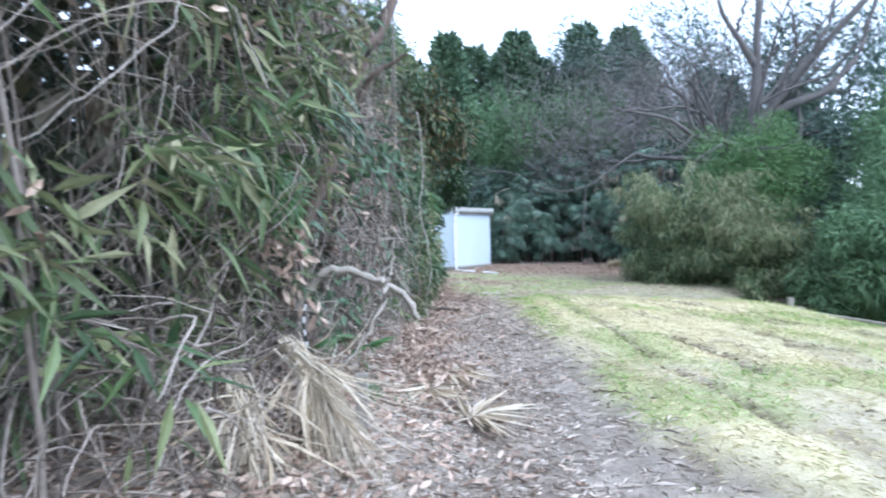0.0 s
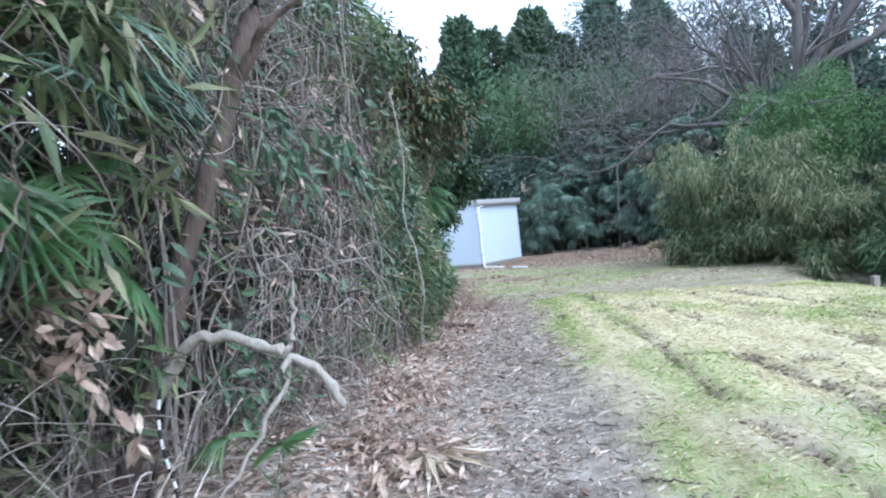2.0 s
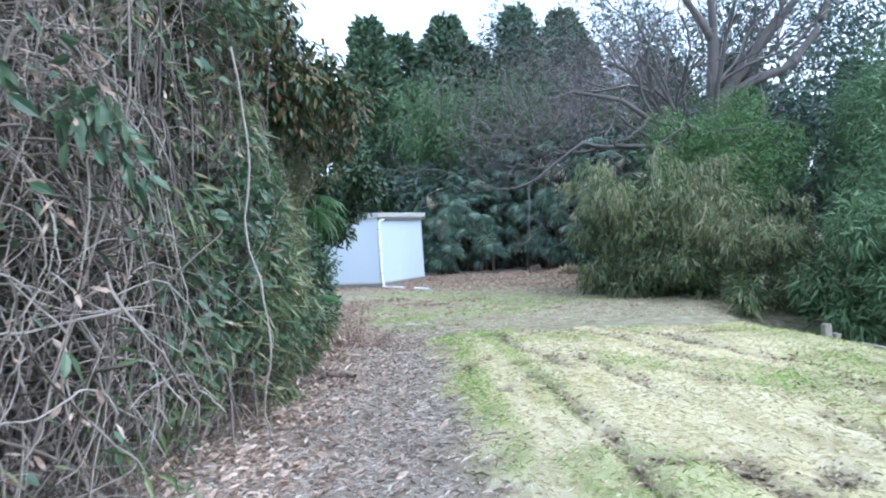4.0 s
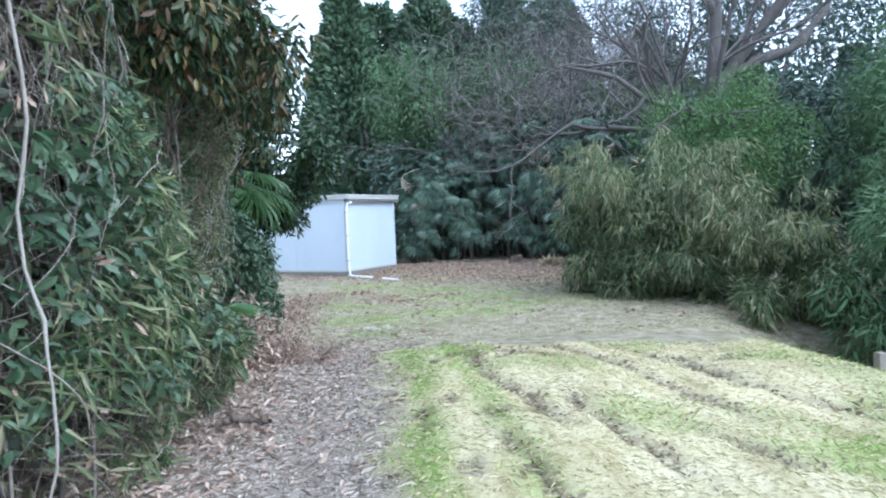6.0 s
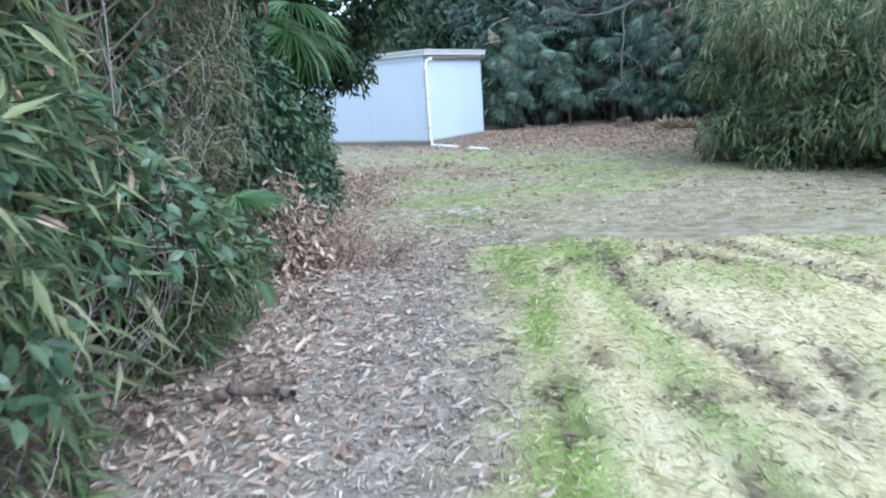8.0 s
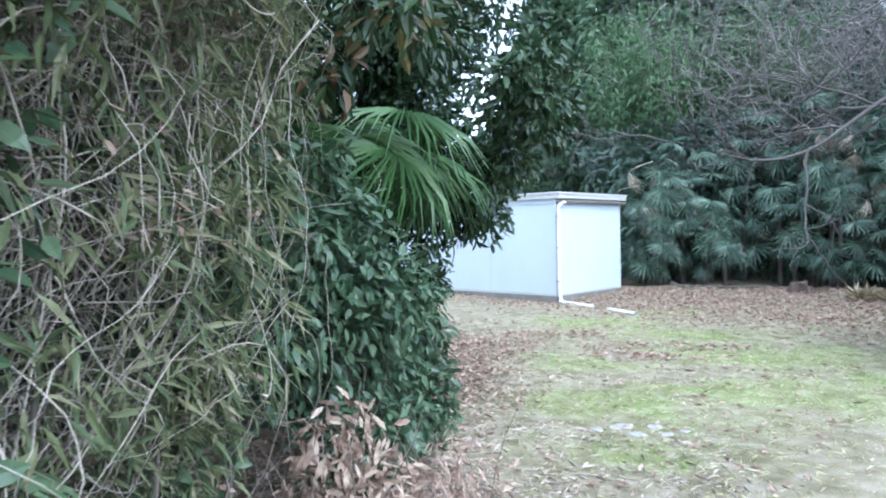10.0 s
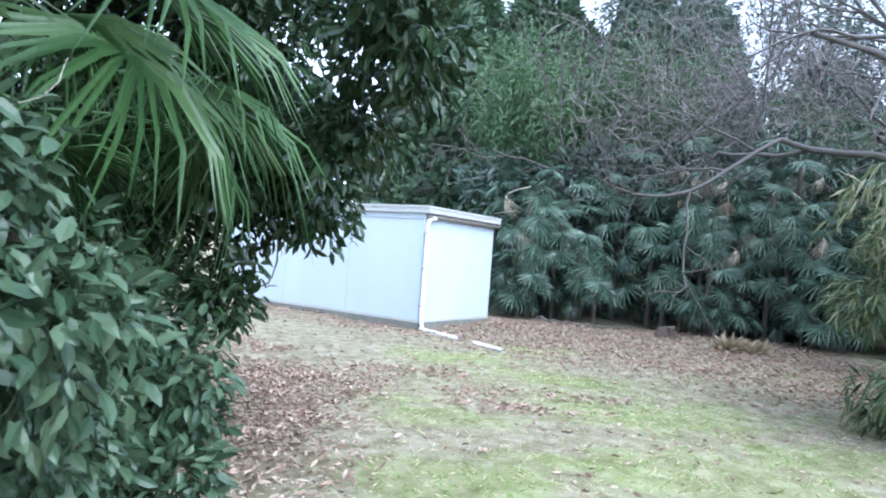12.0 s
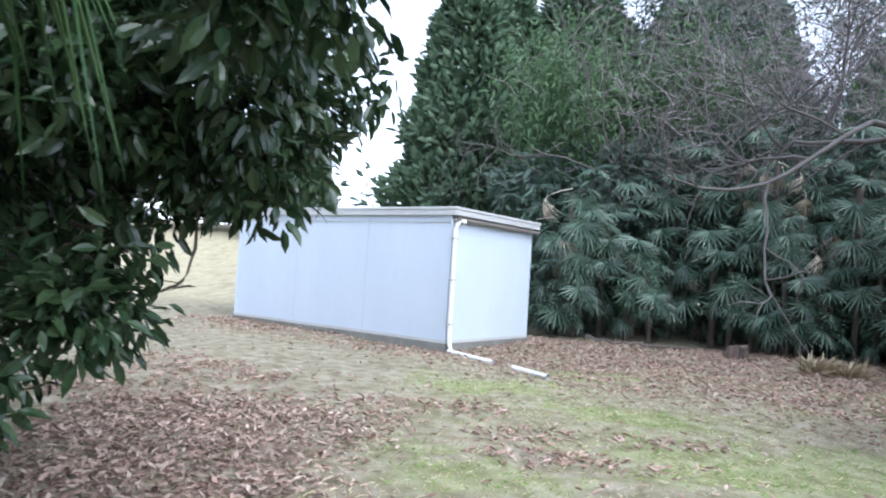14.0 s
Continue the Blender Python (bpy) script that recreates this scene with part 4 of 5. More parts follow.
build_crown_tree("leafy_bush", "tall dark green bush at the lawn's edge", "bush", 15.8, 22.5, [(0, 0, -0.5), (0, 0, 4.5)], 0.14,
                 crown_blobs(0, 0, 4.2, 2.8, 3.0, 3.4, 50), 15000, 0.24, LANCE, LANCE_F, M_GROVE, M_BARK, 14, "", 0.3, 1.5)
build_crown_tree("leafy_bush", "tall dark green bush at the lawn's edge", "bush", 12.5, 9.5, [(0, 0, -0.5), (0, 0, 3.0)], 0.12,
                 crown_blobs(0, 0, 2.4, 2.6, 3.4, 2.6, 44), 9000, 0.24, LANCE, LANCE_F, M_GROVE, M_BARK, 14, "", 0.3, 1.5)


build_crown_tree("bamboo_bush", "dark green bamboo bush below the lawn's edge", "bush", 10.2, 15.4, [(0, 0, -0.5), (0, 0, 2.0)], 0.08,
                 np.concatenate([crown_blobs(-0.2, 0.5, 1.6, 1.9, 2.2, 1.9, 44, 0.2, 0.36), crown_blobs(0.6, -2.6, 1.3, 1.7, 2.0, 1.6, 36, 0.2, 0.36)]), 20000, 0.25, LANCE, LANCE_F, M_GROVE, M_BARK, 14, "", 0.7, 1.2)
build_crown_tree("bamboo_bush", "dark green bamboo bush below the lawn's edge", "bush", 10.4, 10.0, [(0, 0, -0.5), (0, 0, 2.0)], 0.08,
                 crown_blobs(0, 0.4, 1.5, 1.7, 2.4, 1.8, 40, 0.2, 0.36), 9000, 0.25, LANCE, LANCE_F, M_GROVE, M_BARK, 14, "", 0.7, 1.2)


def bare_tree(x, y, label, thick=0.12, main_scale=1.0):
    """A leafless spreading tree, limbs forked again and again."""
    t = thing("bare_tree", label, "tree", pose(x, y, gz1(x, y)))
    tube_part("trunk", [(0, 0, -0.3), (-0.15, 0, 1.5), (-0.1, -0.1, 3.0), (-0.35, -0.2, 4.2)], thick * 1.9, thick * 1.3, M_BARK_GREY, t, 10, 0.02)
    def grow(start, d, length, r, depth, store):
        k = 8
        pts = [start]
        dd = np.array(d, float)
        for _ in range(k - 1):
            dd = unit(dd + rng.normal(0, 0.17, 3) + np.array([0, 0, 0.03]))
            pts.append(pts[-1] + dd * length / (k - 1))
        store.append((np.array(pts), np.linspace(r, r * 0.55, k)))
        if depth:
            for _ in range(int(rng.integers(2, 5))):
                j = int(rng.integers(2, k))
                nd = unit(dd + rng.normal(0, 0.62, 3))
                grow(pts[j], nd, length * rng.uniform(0.5, 0.8), r * 0.5, depth - 1, store)
    main = [((-0.9, -0.35, 0.6), 5.0), ((-0.55, 0.1, 0.75), 5.2), ((-0.1, -0.3, 1.0), 5.6), ((0.5, 0.1, 0.85), 5.4), ((0.9, -0.3, 0.5), 5.2), ((-0.85, 0.3, 0.08), 4.6), ((0.3, 0.6, 0.8), 4.8), ((-0.6, -0.7, 0.55), 5.0)]
    for d, ln_ in main:
        store = []
        grow(np.array([-0.3, -0.15, rng.uniform(3.2, 4.2)]), unit(np.array(d)), ln_ * main_scale, thick, 4, store)
        link("limb", tubes("limb", np.array([a for a, _ in store]), np.array([b for _, b in store]), 4), M_BARK_GREY, t)
    return t


big_tree = bare_tree(12.5, 28.0, "large leafless grey tree with spreading limbs")
rng_state = rng.bit_generator.state
for limb_points, r0, r1 in (([(-0.35, -0.2, 4.0), (-0.2, -0.2, 5.6), (-0.1, -0.2, 7.2), (0.0, -0.2, 9.0), (0.2, -0.2, 11.5), (0.5, 0.0, 14.0)], 0.24, 0.1),
                            ([(-0.35, -0.2, 4.6), (-1.8, -1.2, 5.0), (-3.2, -2.0, 5.0), (-4.4, -2.2, 5.9), (-5.8, -2.4, 6.0)], 0.13, 0.04),
                            ([(-3.2, -2.0, 5.1), (-3.9, -2.4, 4.5), (-4.6, -2.6, 4.3)], 0.06, 0.03),
                            ([(-0.05, -0.2, 8.0), (-0.8, -0.3, 9.2), (-1.7, -0.5, 10.6), (-2.4, -0.6, 12.5)], 0.15, 0.06),
                            ([(-0.9, -0.3, 9.3), (-0.6, -0.4, 10.4), (-0.3, -0.5, 12.0)], 0.09, 0.04),
                            ([(-0.2, -0.2, 5.4), (1.0, -0.3, 7.0), (2.4, -0.5, 8.8), (4.0, -0.8, 10.4), (5.4, -1.0, 12.4)], 0.24, 0.09),
                            ([(2.2, -0.5, 8.5), (2.8, -0.4, 9.8), (3.2, -0.3, 11.6)], 0.12, 0.05),
                            ([(1.6, -0.4, 7.8), (1.4, -0.5, 9.2), (1.1, -0.6, 10.6)], 0.07, 0.03),
                            ([(0.4, -0.2, 6.2), (3.0, 0.4, 7.0), (4.5, 0.5, 8.6), (5.2, 0.4, 11.0)], 0.18, 0.09)):
    tube_part("limb", limb_points, r0, r1, M_BARK_GREY, big_tree, 8, 0.03)
rng.bit_generator.state = rng_state
bare_tree(8.6, 32.6, "leafless tree with fine grey twigs above the palms", 0.042, 0.85)
bare_tree(5.2, 34.5, "leafless tree with fine grey twigs above the palms", 0.04, 0.8)


def twig_haze(label, n, lo, hi, length):
    """Fine leafless twigs of many small trees, too thick to count."""
    t = thing("bare_twigs", label, "woodland", kind="stuff")
    k = 7
    p = np.zeros((n, k, 3))
    lo, hi = np.array(lo), np.array(hi)
    p[:, 0] = (lo + hi) / 2 + (hi - lo) * rng.normal(0, 0.27, (n, 3))
    p[:, 0, 2] += 0.9 * (vnoise(p[:, 0, 0], p[:, 0, 1], 1.2, 44) - 0.5)
    d = unit(rng.normal(0, 0.6, (n, 3)) + np.array([-0.25, -0.15, 0.25]))
    step = rng.uniform(0.4, 1.0, (n, 1)) * length / k
    for j in range(1, k):
        d = unit(d + rng.normal(0, 0.2, (n, 3)))
        p[:, j] = p[:, j - 1] + d * step
    tagged(link("twig_mass", tubes("twig_mass", p, rng.uniform(0.005, 0.014, (n, 1)) * np.linspace(1, 0.35, k), 3), M_TWIG_PALE, t), kind="stuff")


twig_haze("haze of fine grey leafless twigs above the palms", 1500, (4.0, 31.2, 4.0), (14.5, 35.0, 8.6), 1.9)
twig_haze("haze of fine grey leafless twigs before the tall wood", 900, (5.0, 33.5, 6.0), (17.0, 37.0, 11.0), 2.2)


# ---- near trees, palms and shrubs beside the path ----
build_crown_tree("evergreen_tree", "dark glossy evergreen tree with low hanging crown", "tree", -3.0, 19.9, [(0, 0, -0.3), (0.1, 0, 1.2), (0.2, -0.1, 2.6), (0.4, 0, 4.4)], 0.17,
                 np.concatenate([crown_blobs(1.38, -0.9, 4.1, 2.0, 1.8, 1.8, 120, 0.14, 0.24), crown_blobs(3.28, -2.3, 3.0, 0.5, 0.7, 0.5, 22, 0.25, 0.45), crown_blobs(2.95, -1.9, 2.45, 0.4, 0.6, 0.35, 14, 0.3, 0.5), crown_blobs(2.1, -0.8, 2.42, 1.3, 1.1, 0.78, 66, 0.2, 0.34), crown_blobs(0.7, -1.2, 1.6, 1.15, 0.9, 1.2, 50, 0.25, 0.45), crown_blobs(1.4, -1.6, 0.95, 0.55, 0.6, 0.85, 26, 0.25, 0.45), crown_blobs(0.0, 0.6, 2.2, 1.5, 1.2, 1.4, 44, 0.3, 0.5), crown_blobs(2.1, -1.3, 1.4, 0.5, 0.4, 0.4, 14, 0.3, 0.5)]),
                 56000, 0.115, OVAL, OVAL_F, M_EVERGREEN, M_BARK, 30, "", 0.5, 1.05, 0.6)
build_crown_tree("overhanging_bough", "leafy bough with brown and green leaves over the path", "tree", -0.9, 12.2, [(0, 0, 0), (0.1, 0, 1.8), (0.3, 0, 3.0), (0.7, 0, 3.8)], 0.035,
                 np.concatenate([crown_blobs(0.5, -0.6, 3.6, 1.0, 1.6, 1.0, 34, 0.14, 0.26), crown_blobs(0.9, 0.6, 3.3, 0.9, 1.6, 0.75, 34, 0.14, 0.26), crown_blobs(0.3, 2.4, 3.2, 0.9, 1.3, 1.2, 30, 0.14, 0.26)]),
                 7500, 0.12, OVAL, OVAL_F, M_BOUGH, M_BARK, 24, "", 0.9, 0.9, 0.9)
build_crown_tree("evergreen_shrub", "dense green shrub with glossy oval leaves", "shrub", -0.68, 15.6, [(0, 0, -0.2), (0, 0, 1.2)], 0.05,
                 np.concatenate([crown_blobs(-0.05, 0.0, 0.95, 0.55, 0.65, 0.85, 22, 0.2, 0.5), crown_blobs(-0.5, -0.2, 1.35, 0.7, 0.7, 0.95, 22, 0.2, 0.5), crown_blobs(-0.15, -0.1, 1.8, 0.4, 0.5, 0.5, 10, 0.25, 0.5)]), 11000, 0.088, OVAL, OVAL_F, M_IVY, M_BARK, 18, "", 0.6, 1.15, 0.9)
build_crown_tree("evergreen_shrub", "small shrub with glossy oval leaves", "shrub", -0.98, 16.85, [(0, 0, -0.2), (0, 0, 0.8)], 0.04,
                 crown_blobs(0.1, 0.0, 0.75, 0.6, 0.6, 0.75, 30, 0.25, 0.42), 5000, 0.10, OVAL, OVAL_F, M_IVY, M_BARK, 12, "", 0.5, 1.1, 0.6)
build_crown_tree("bamboo_clump", "clump of tall yellow-green bamboo grass in the thicket", "bamboo", -1.75, 15.3, [(0, 0, -0.2), (0, 0, 2.2)], 0.03,
                 np.concatenate([crown_blobs(0.1, 0.0, 2.9, 0.9, 1.0, 0.9, 34, 0.2, 0.36), crown_blobs(-0.2, 0.3, 1.9, 0.8, 1.0, 0.9, 20, 0.2, 0.36)]), 7000, 0.2, LANCE, LANCE_F, M_BAMBOO_PALE, M_BARK, 20, "", 0.7, 1.0, 0.8)
pm = build_palm("windmill palm with large bright green drooping fans", 2.4, 15, FANS_HANG, 0.86, 0.3, 1, hang=(-45, 15))
pm.matrix_basis = pose(-1.2, 16.6, gz1(-1.2, 16.6))
pm = build_palm("young fan palm half buried in the thicket", 1.75, 12, FANS, 0.55, 0.5, 1, trunk=False)
pm.matrix_basis = pose(-1.2, 4.4, gz1(-1.2, 4.4))
pm = build_palm("fan palm with long drooping blue-green blades in the thicket", 1.9, 9, FANS_LONG, 0.55, 0.3, 1, trunk=False, hang=(-50, 15))
pm.matrix_basis = pose(-0.98, 4.3, gz1(-0.98, 4.3) - 0.1)
pm = build_palm("young fan palm half buried in the thicket", 0.75, 9, FANS, 0.52, 0.3, 0, trunk=False)
pm.matrix_basis = pose(-0.62, 13.0, gz1(-0.62, 13.0))
pm = build_palm("small fan palm at the foot of the thicket", 0.3, 5, FANS, 0.36, 0.15, 0, trunk=False)
pm.matrix_basis = pose(-0.35, 4.9, gz1(-0.35, 4.9))


def bent_branch(name, label, pts, r0, r1, mat, sides=8, wobble=0.01, twigs=()):
    t = thing(name, label, "branch", pose(*pts[0]))
    base = np.array(pts[0])
    tube_part("stem", np.array(pts) - base, r0, r1, mat, t, sides, wobble, n=22)
    for tw in twigs:
        tube_part("twig", np.array(tw) - base, r1 * 0.8, r1 * 0.25, mat, t, 5, 0.008)
    return t


bent_branch("leaning_trunk", "slender brown leaning trunk wrapped in vines", [(-1.35, 5.2, 0.2), (-1.05, 5.3, 1.0), (-0.74, 5.43, 1.9), (-0.46, 5.55, 2.8), (-0.2, 5.7, 3.3), (-0.1, 5.9, 4.3)], 0.07, 0.045, M_BARK, 9, 0.012,
            [[(-0.5, 5.5, 2.5), (-0.3, 5.4, 2.75), (-0.05, 5.35, 2.85)], [(-0.3, 5.6, 3.0), (-0.6, 5.7, 3.4), (-0.9, 5.8, 3.6)]])
bent_branch("broken_branch", "pale arched dead branch leaning out of the thicket", [(-0.88, 4.9, 0.92), (-0.74, 4.87, 1.10), (-0.58, 4.85, 1.22), (-0.42, 4.85, 1.20), (-0.28, 4.83, 1.12), (-0.16, 4.8, 1.10), (-0.04, 4.82, 0.98), (0.02, 4.85, 0.85)], 0.031, 0.02, M_PALE_WOOD, 8, 0.008,
            [[(-0.18, 4.81, 1.09), (-0.24, 4.7, 0.9), (-0.42, 4.6, 0.62), (-0.6, 4.45, 0.42)], [(-0.2, 4.81, 1.1), (-0.15, 4.8, 1.2), (-0.14, 4.82, 1.42)]])


bent_branch("hanging_liana", "pale crooked liana hanging down the thicket", [(-0.2, 9.1, 3.1), (-0.12, 9.15, 2.3), (-0.2, 9.15, 1.75), (-0.08, 9.1, 1.35), (-0.06, 9.05, 0.95), (-0.16, 9.1, 0.5), (-0.1, 9.15, 0.16)], 0.009, 0.006, M_LIANA, 7, 0.012)


def dead_frond(x, y, az, spread, size, label):
    """A dried fan leaf fallen flat: narrow strips out of one point, and its stalk."""
    t = thing("dead_palm_frond", label, "palm frond", pose(x, y, gz1(x, y) + 0.05))
    n = 34
    a = radians(az) + np.radians(np.linspace(-spread / 2, spread / 2, n)) + rng.normal(0, 0.05, n)
    d = np.stack([np.cos(a), np.sin(a), rng.uniform(-0.05, 0.4, n)], -1)
    tagged(link("strip_fan", leaves("strip_fan", np.zeros((n, 3)) + rng.normal(0, 0.012, (n, 3)), d, rng.uniform(0.32, 0.6, n) * size, LANCE, LANCE_F, None, 0.6, 0.5), M_FROND_DEAD, t), kind="stuff")
    b = radians(az + 180)
    tube_part("stalk", [(0, 0, 0), (0.25 * math.cos(b), 0.25 * math.sin(b), 0.01), (0.5 * math.cos(b + 0.1), 0.5 * math.sin(b + 0.1), 0.0)], 0.008, 0.013, M_FROND_DEAD, t, 6)


dead_frond(0.38, 4.7, 20, 200, 1.0, "dry palm frond lying spread on the ground")
dead_frond(0.20, 6.0, -60, 150, 0.9, "dry palm frond lying on the leaf litter")
dead_frond(0.05, 5.2, -80, 160, 0.7, "dry palm frond lying on the leaf litter")


def straw_bundle(a, b, n, spread, label):
    """A dried frond whose blades hang down in a loose bundle."""
    a, b = np.array(a), np.array(b)
    t = thing("dead_palm_frond", label, "palm frond", pose(*a))
    k = 9
    u = np.linspace(0, 1, k)[None, :, None]
    e = (b - a) * rng.uniform(0.5, 1.25, (n, 1)) + rng.normal(0, 1, (n, 3)) * spread * 2.4
    c = (b - a) * 0.5 + np.array([0.04, 0, 0.07]) + rng.normal(0, 0.06, (n, 3))
    p = 2 * u * (1 - u) * c[:, None] + u * u * e[:, None] + rng.normal(0, 0.03, (n, 1, 3)) * (1 - u)
    g = ground_z(p[..., 0] + a[0], p[..., 1] + a[1]) - a[2] + 0.01
    p[..., 2] = np.maximum(p[..., 2], g)
    tube_part("stalk", [(0, 0, 0), (-0.1, 0.1, -0.04), (-0.25, 0.2, -0.15)], 0.009, 0.012, M_FROND_DEAD, t, 6)
    m = n // 2
    tagged(link("dry_blades", leaves("dry_blades", rng.normal(0, 0.03, (m, 3)) + p[:m, 2], e[:m] - p[:m, 2] + rng.normal(0, 0.12, (m, 3)), rng.uniform(0.25, 0.7, m), LANCE, LANCE_F, None, 0.26), M_FROND_DEAD, t), kind="stuff")
    tagged(link("straw_fringe", tubes("straw_fringe", p, rng.uniform(0.003, 0.007, (n, 1)) * np.linspace(1, 0.3, k), 3), M_FROND_DEAD, t), kind="stuff")


straw_bundle((-0.62, 3.7, 0.85), (-0.10, 3.15, 0.28), 95, 0.10, "dry straw-coloured palm frond hanging from the thicket")
straw_bundle((-0.75, 3.2, 0.75), (-0.42, 2.75, 0.22), 40, 0.12, "dry straw-coloured palm frond hanging from the thicket")


def twig_pile(label, x0, x1, y0, y1, z0, z1, n, length):
    """Grey dead twigs thrown over one another, arching and forked."""
    t = thing("twig_pile", label, "twigs", pose((x0 + x1) / 2, (y0 + y1) / 2, gz1((x0 + x1) / 2, (y0 + y1) / 2)))
    o = np.array(t.matrix_world.translation)
    k = 12
    p = np.zeros((n, k, 3))
    p[:, 0] = np.stack([rng.uniform(x0, x1, n), rng.uniform(y0, y1, n), rng.uniform(z0, z1, n)], -1)
    d = unit(rng.normal(0, 1, (n, 3)) * np.array([0.8, 0.8, 0.5]) + np.array([0.15, -0.1, 0.25]))
    axis = unit(rng.normal(0, 1, (n, 3)))
    ln_ = rng.uniform(0.4, 1.0, (n, 1)) * length / k
    for j in range(1, k):
        d = unit(d + np.cross(axis, d) * 0.1 + rng.normal(0, 0.09, (n, 3)) + np.array([0, 0, -0.085]))
        p[:, j] = p[:, j - 1] + d * ln_
        p[:, j, 0] = np.minimum(p[:, j, 0], x1 + 0.12)
        p[:, j, 2] = np.maximum(p[:, j, 2], ground_z(p[:, j, 0], p[:, j, 1]) + 0.01)
    r = (0.0025 + 0.007 * rng.random((n, 1)) ** 3) * np.linspace(1, 0.4, k)
    tagged(link("twig_tangle", tubes("twig_tangle", p - o, r, 4), M_VINE, t), kind="stuff")


twig_pile("pile of grey dead twigs at the thicket's foot", -1.3, -0.65, 2.3, 5.0, 0.25, 1.15, 330, 1.0)
twig_pile("pile of grey dead twigs at the thicket's foot", -1.0, -0.4, 5.2, 7.4, 0.25, 0.8, 200, 1.0)


def leaf_spray(label, x, y, z, r, n, size, shape, sf, mat, wide=1.0, droop=0.5):
    """A leafy branch end sticking out of the thicket: bare stems and the leaves on them."""
    t = thing("leaf_spray", label, "branch", pose(x, y, z))
    m = 7
    u = np.linspace(0, 1, 8)
    end = unit(rng.normal(0, 0.6, (m, 3)) + np.array([0.6, -0.2, 0.0])) * r * rng.uniform(0.7, 1.1, (m, 1))
    root = np.array([-0.45, 0.1, -0.1])
    p = root + (end - root)[:, None] * u[None, :, None] + np.array([0, 0, 0.12]) * np.sin(u * 3.1)[None, :, None] - np.array([0, 0, droop * r]) * (u ** 3)[None, :, None]
    tagged(link("twig_spray", tubes("twig_spray", p, np.full((m, 1), 0.005) * np.linspace(1, 0.3, 8), 4), M_TWIG, t), kind="stuff")
    i = rng.integers(0, m, n)
    f = rng.uniform(0.45, 1.0, n) * 7
    j = np.minimum(f.astype(int), 6)
    q = p[i, j] + (p[i, j + 1] - p[i, j]) * (f - j)[:, None] + rng.normal(0, 0.035, (n, 3))
    d = (end - root)[i] * 0.6 + rng.normal(0, 0.5, (n, 3)) + np.array([0, 0, -droop])
    tagged(link("spray_leaves", leaves("spray_leaves", q, d, rng.uniform(0.7, 1.25, n) * size, shape, sf, None, wide), mat, t), kind="stuff")


leaf_spray("drooping spray of yellow-green bamboo leaves", -0.75, 3.6, 2.25, 0.4, 70, 0.24, LANCE, LANCE_F, M_BAMBOO_PALE, 1.1)
leaf_spray("drooping spray of green bamboo leaves", -0.9, 3.3, 2.0, 0.45, 80, 0.26, LANCE, LANCE_F, M_BAMBOO, 1.1)
leaf_spray("drooping spray of yellow-green bamboo leaves", -0.8, 2.6, 1.75, 0.4, 60, 0.25, LANCE, LANCE_F, M_BAMBOO_PALE, 1.1)
leaf_spray("drooping spray of green bamboo leaves", -0.95, 2.5, 1.15, 0.4, 60, 0.24, LANCE, LANCE_F, M_BAMBOO, 1.1)
leaf_spray("drooping spray of green bamboo leaves", -0.7, 4.3, 2.45, 0.4, 70, 0.24, LANCE, LANCE_F, M_BAMBOO, 1.1)
leaf_spray("bunch of curled brown dead leaves on twigs", -0.8, 4.2, 1.35, 0.3, 80, 0.10, CURL, CURL_F, M_LITTER, 1.0, 0.8)
leaf_spray("broad-leaved green sprig at the thicket's foot", -0.75, 5.9, 0.85, 0.32, 90, 0.10, OVAL, OVAL_F, M_IVY, 1.1)
leaf_spray("hanging sprig of dark green leaves", -0.6, 6.4, 2.35, 0.4, 110, 0.12, OVAL, OVAL_F, M_IVY, 1.0, 0.9)
leaf_spray("hanging sprig of dark green leaves", -0.5, 7.4, 2.3, 0.4, 110, 0.12, OVAL, OVAL_F, M_IVY, 1.0, 0.9)
leaf_spray("low sprig of bamboo leaves", -0.5, 7.6, 0.7, 0.35, 70, 0.16, LANCE, LANCE_F, M_BAMBOO, 1.1)


def dead_leaf_heap(x, y, r, h, n, label, mat, size=0.09, shape=CURL, sf=CURL_F):
    t = thing("dead_leaf_heap", label, "dead leaves", pose(x, y, gz1(x, y)))
    o = unit(rng.normal(0, 1, (n, 3)))
    p = o * np.array([r, r, h]) * rng.random((n, 1)) ** 0.5
    p[:, 2] = np.abs(p[:, 2])
    d = o * 0.5 + rng.normal(0, 0.5, p.shape) + np.array([0, 0, -0.5])
    tagged(link("heaped_leaves", leaves("heaped_leaves", p, d, rng.uniform(0.6, 1.3, n) * size, shape, sf, o, 1.0), mat, t), kind="stuff")
    k = 7
    m = 24
    az = rng.uniform(0, 2 * np.pi, m)
    u = np.linspace(0, 1, k)
    e = np.stack([np.cos(az) * r, np.sin(az) * r, h * rng.uniform(0.4, 1.2, m)], -1)
    q = e[:, None] * u[None, :, None] + rng.normal(0, 0.02, (m, k, 3))
    tagged(link("twig_tangle", tubes("twig_tangle", q, np.full((m, 1), 0.004) * np.linspace(1, 0.4, k), 3), M_VINE, t), kind="stuff")


dead_leaf_heap(-0.44, 14.8, 0.40, 0.98, 1200, "heap of pale curled dead leaves on cut twigs", M_LITTER, 0.09)
dead_leaf_heap(0.0, 15.15, 0.34, 0.75, 800, "heap of brown dry fern and leaves", M_LITTER_RED, 0.09, LANCE, LANCE_F)
dead_leaf_heap(0.42, 15.05, 0.42, 0.36, 520, "heap of brown dry fern and leaves", M_LITTER_RED, 0.08, LANCE, LANCE_F)
dead_leaf_heap(-0.15, 5.9, 0.6, 0.13, 420, "heap of russet dead leaves at the thicket's foot", M_LITTER, 0.085)
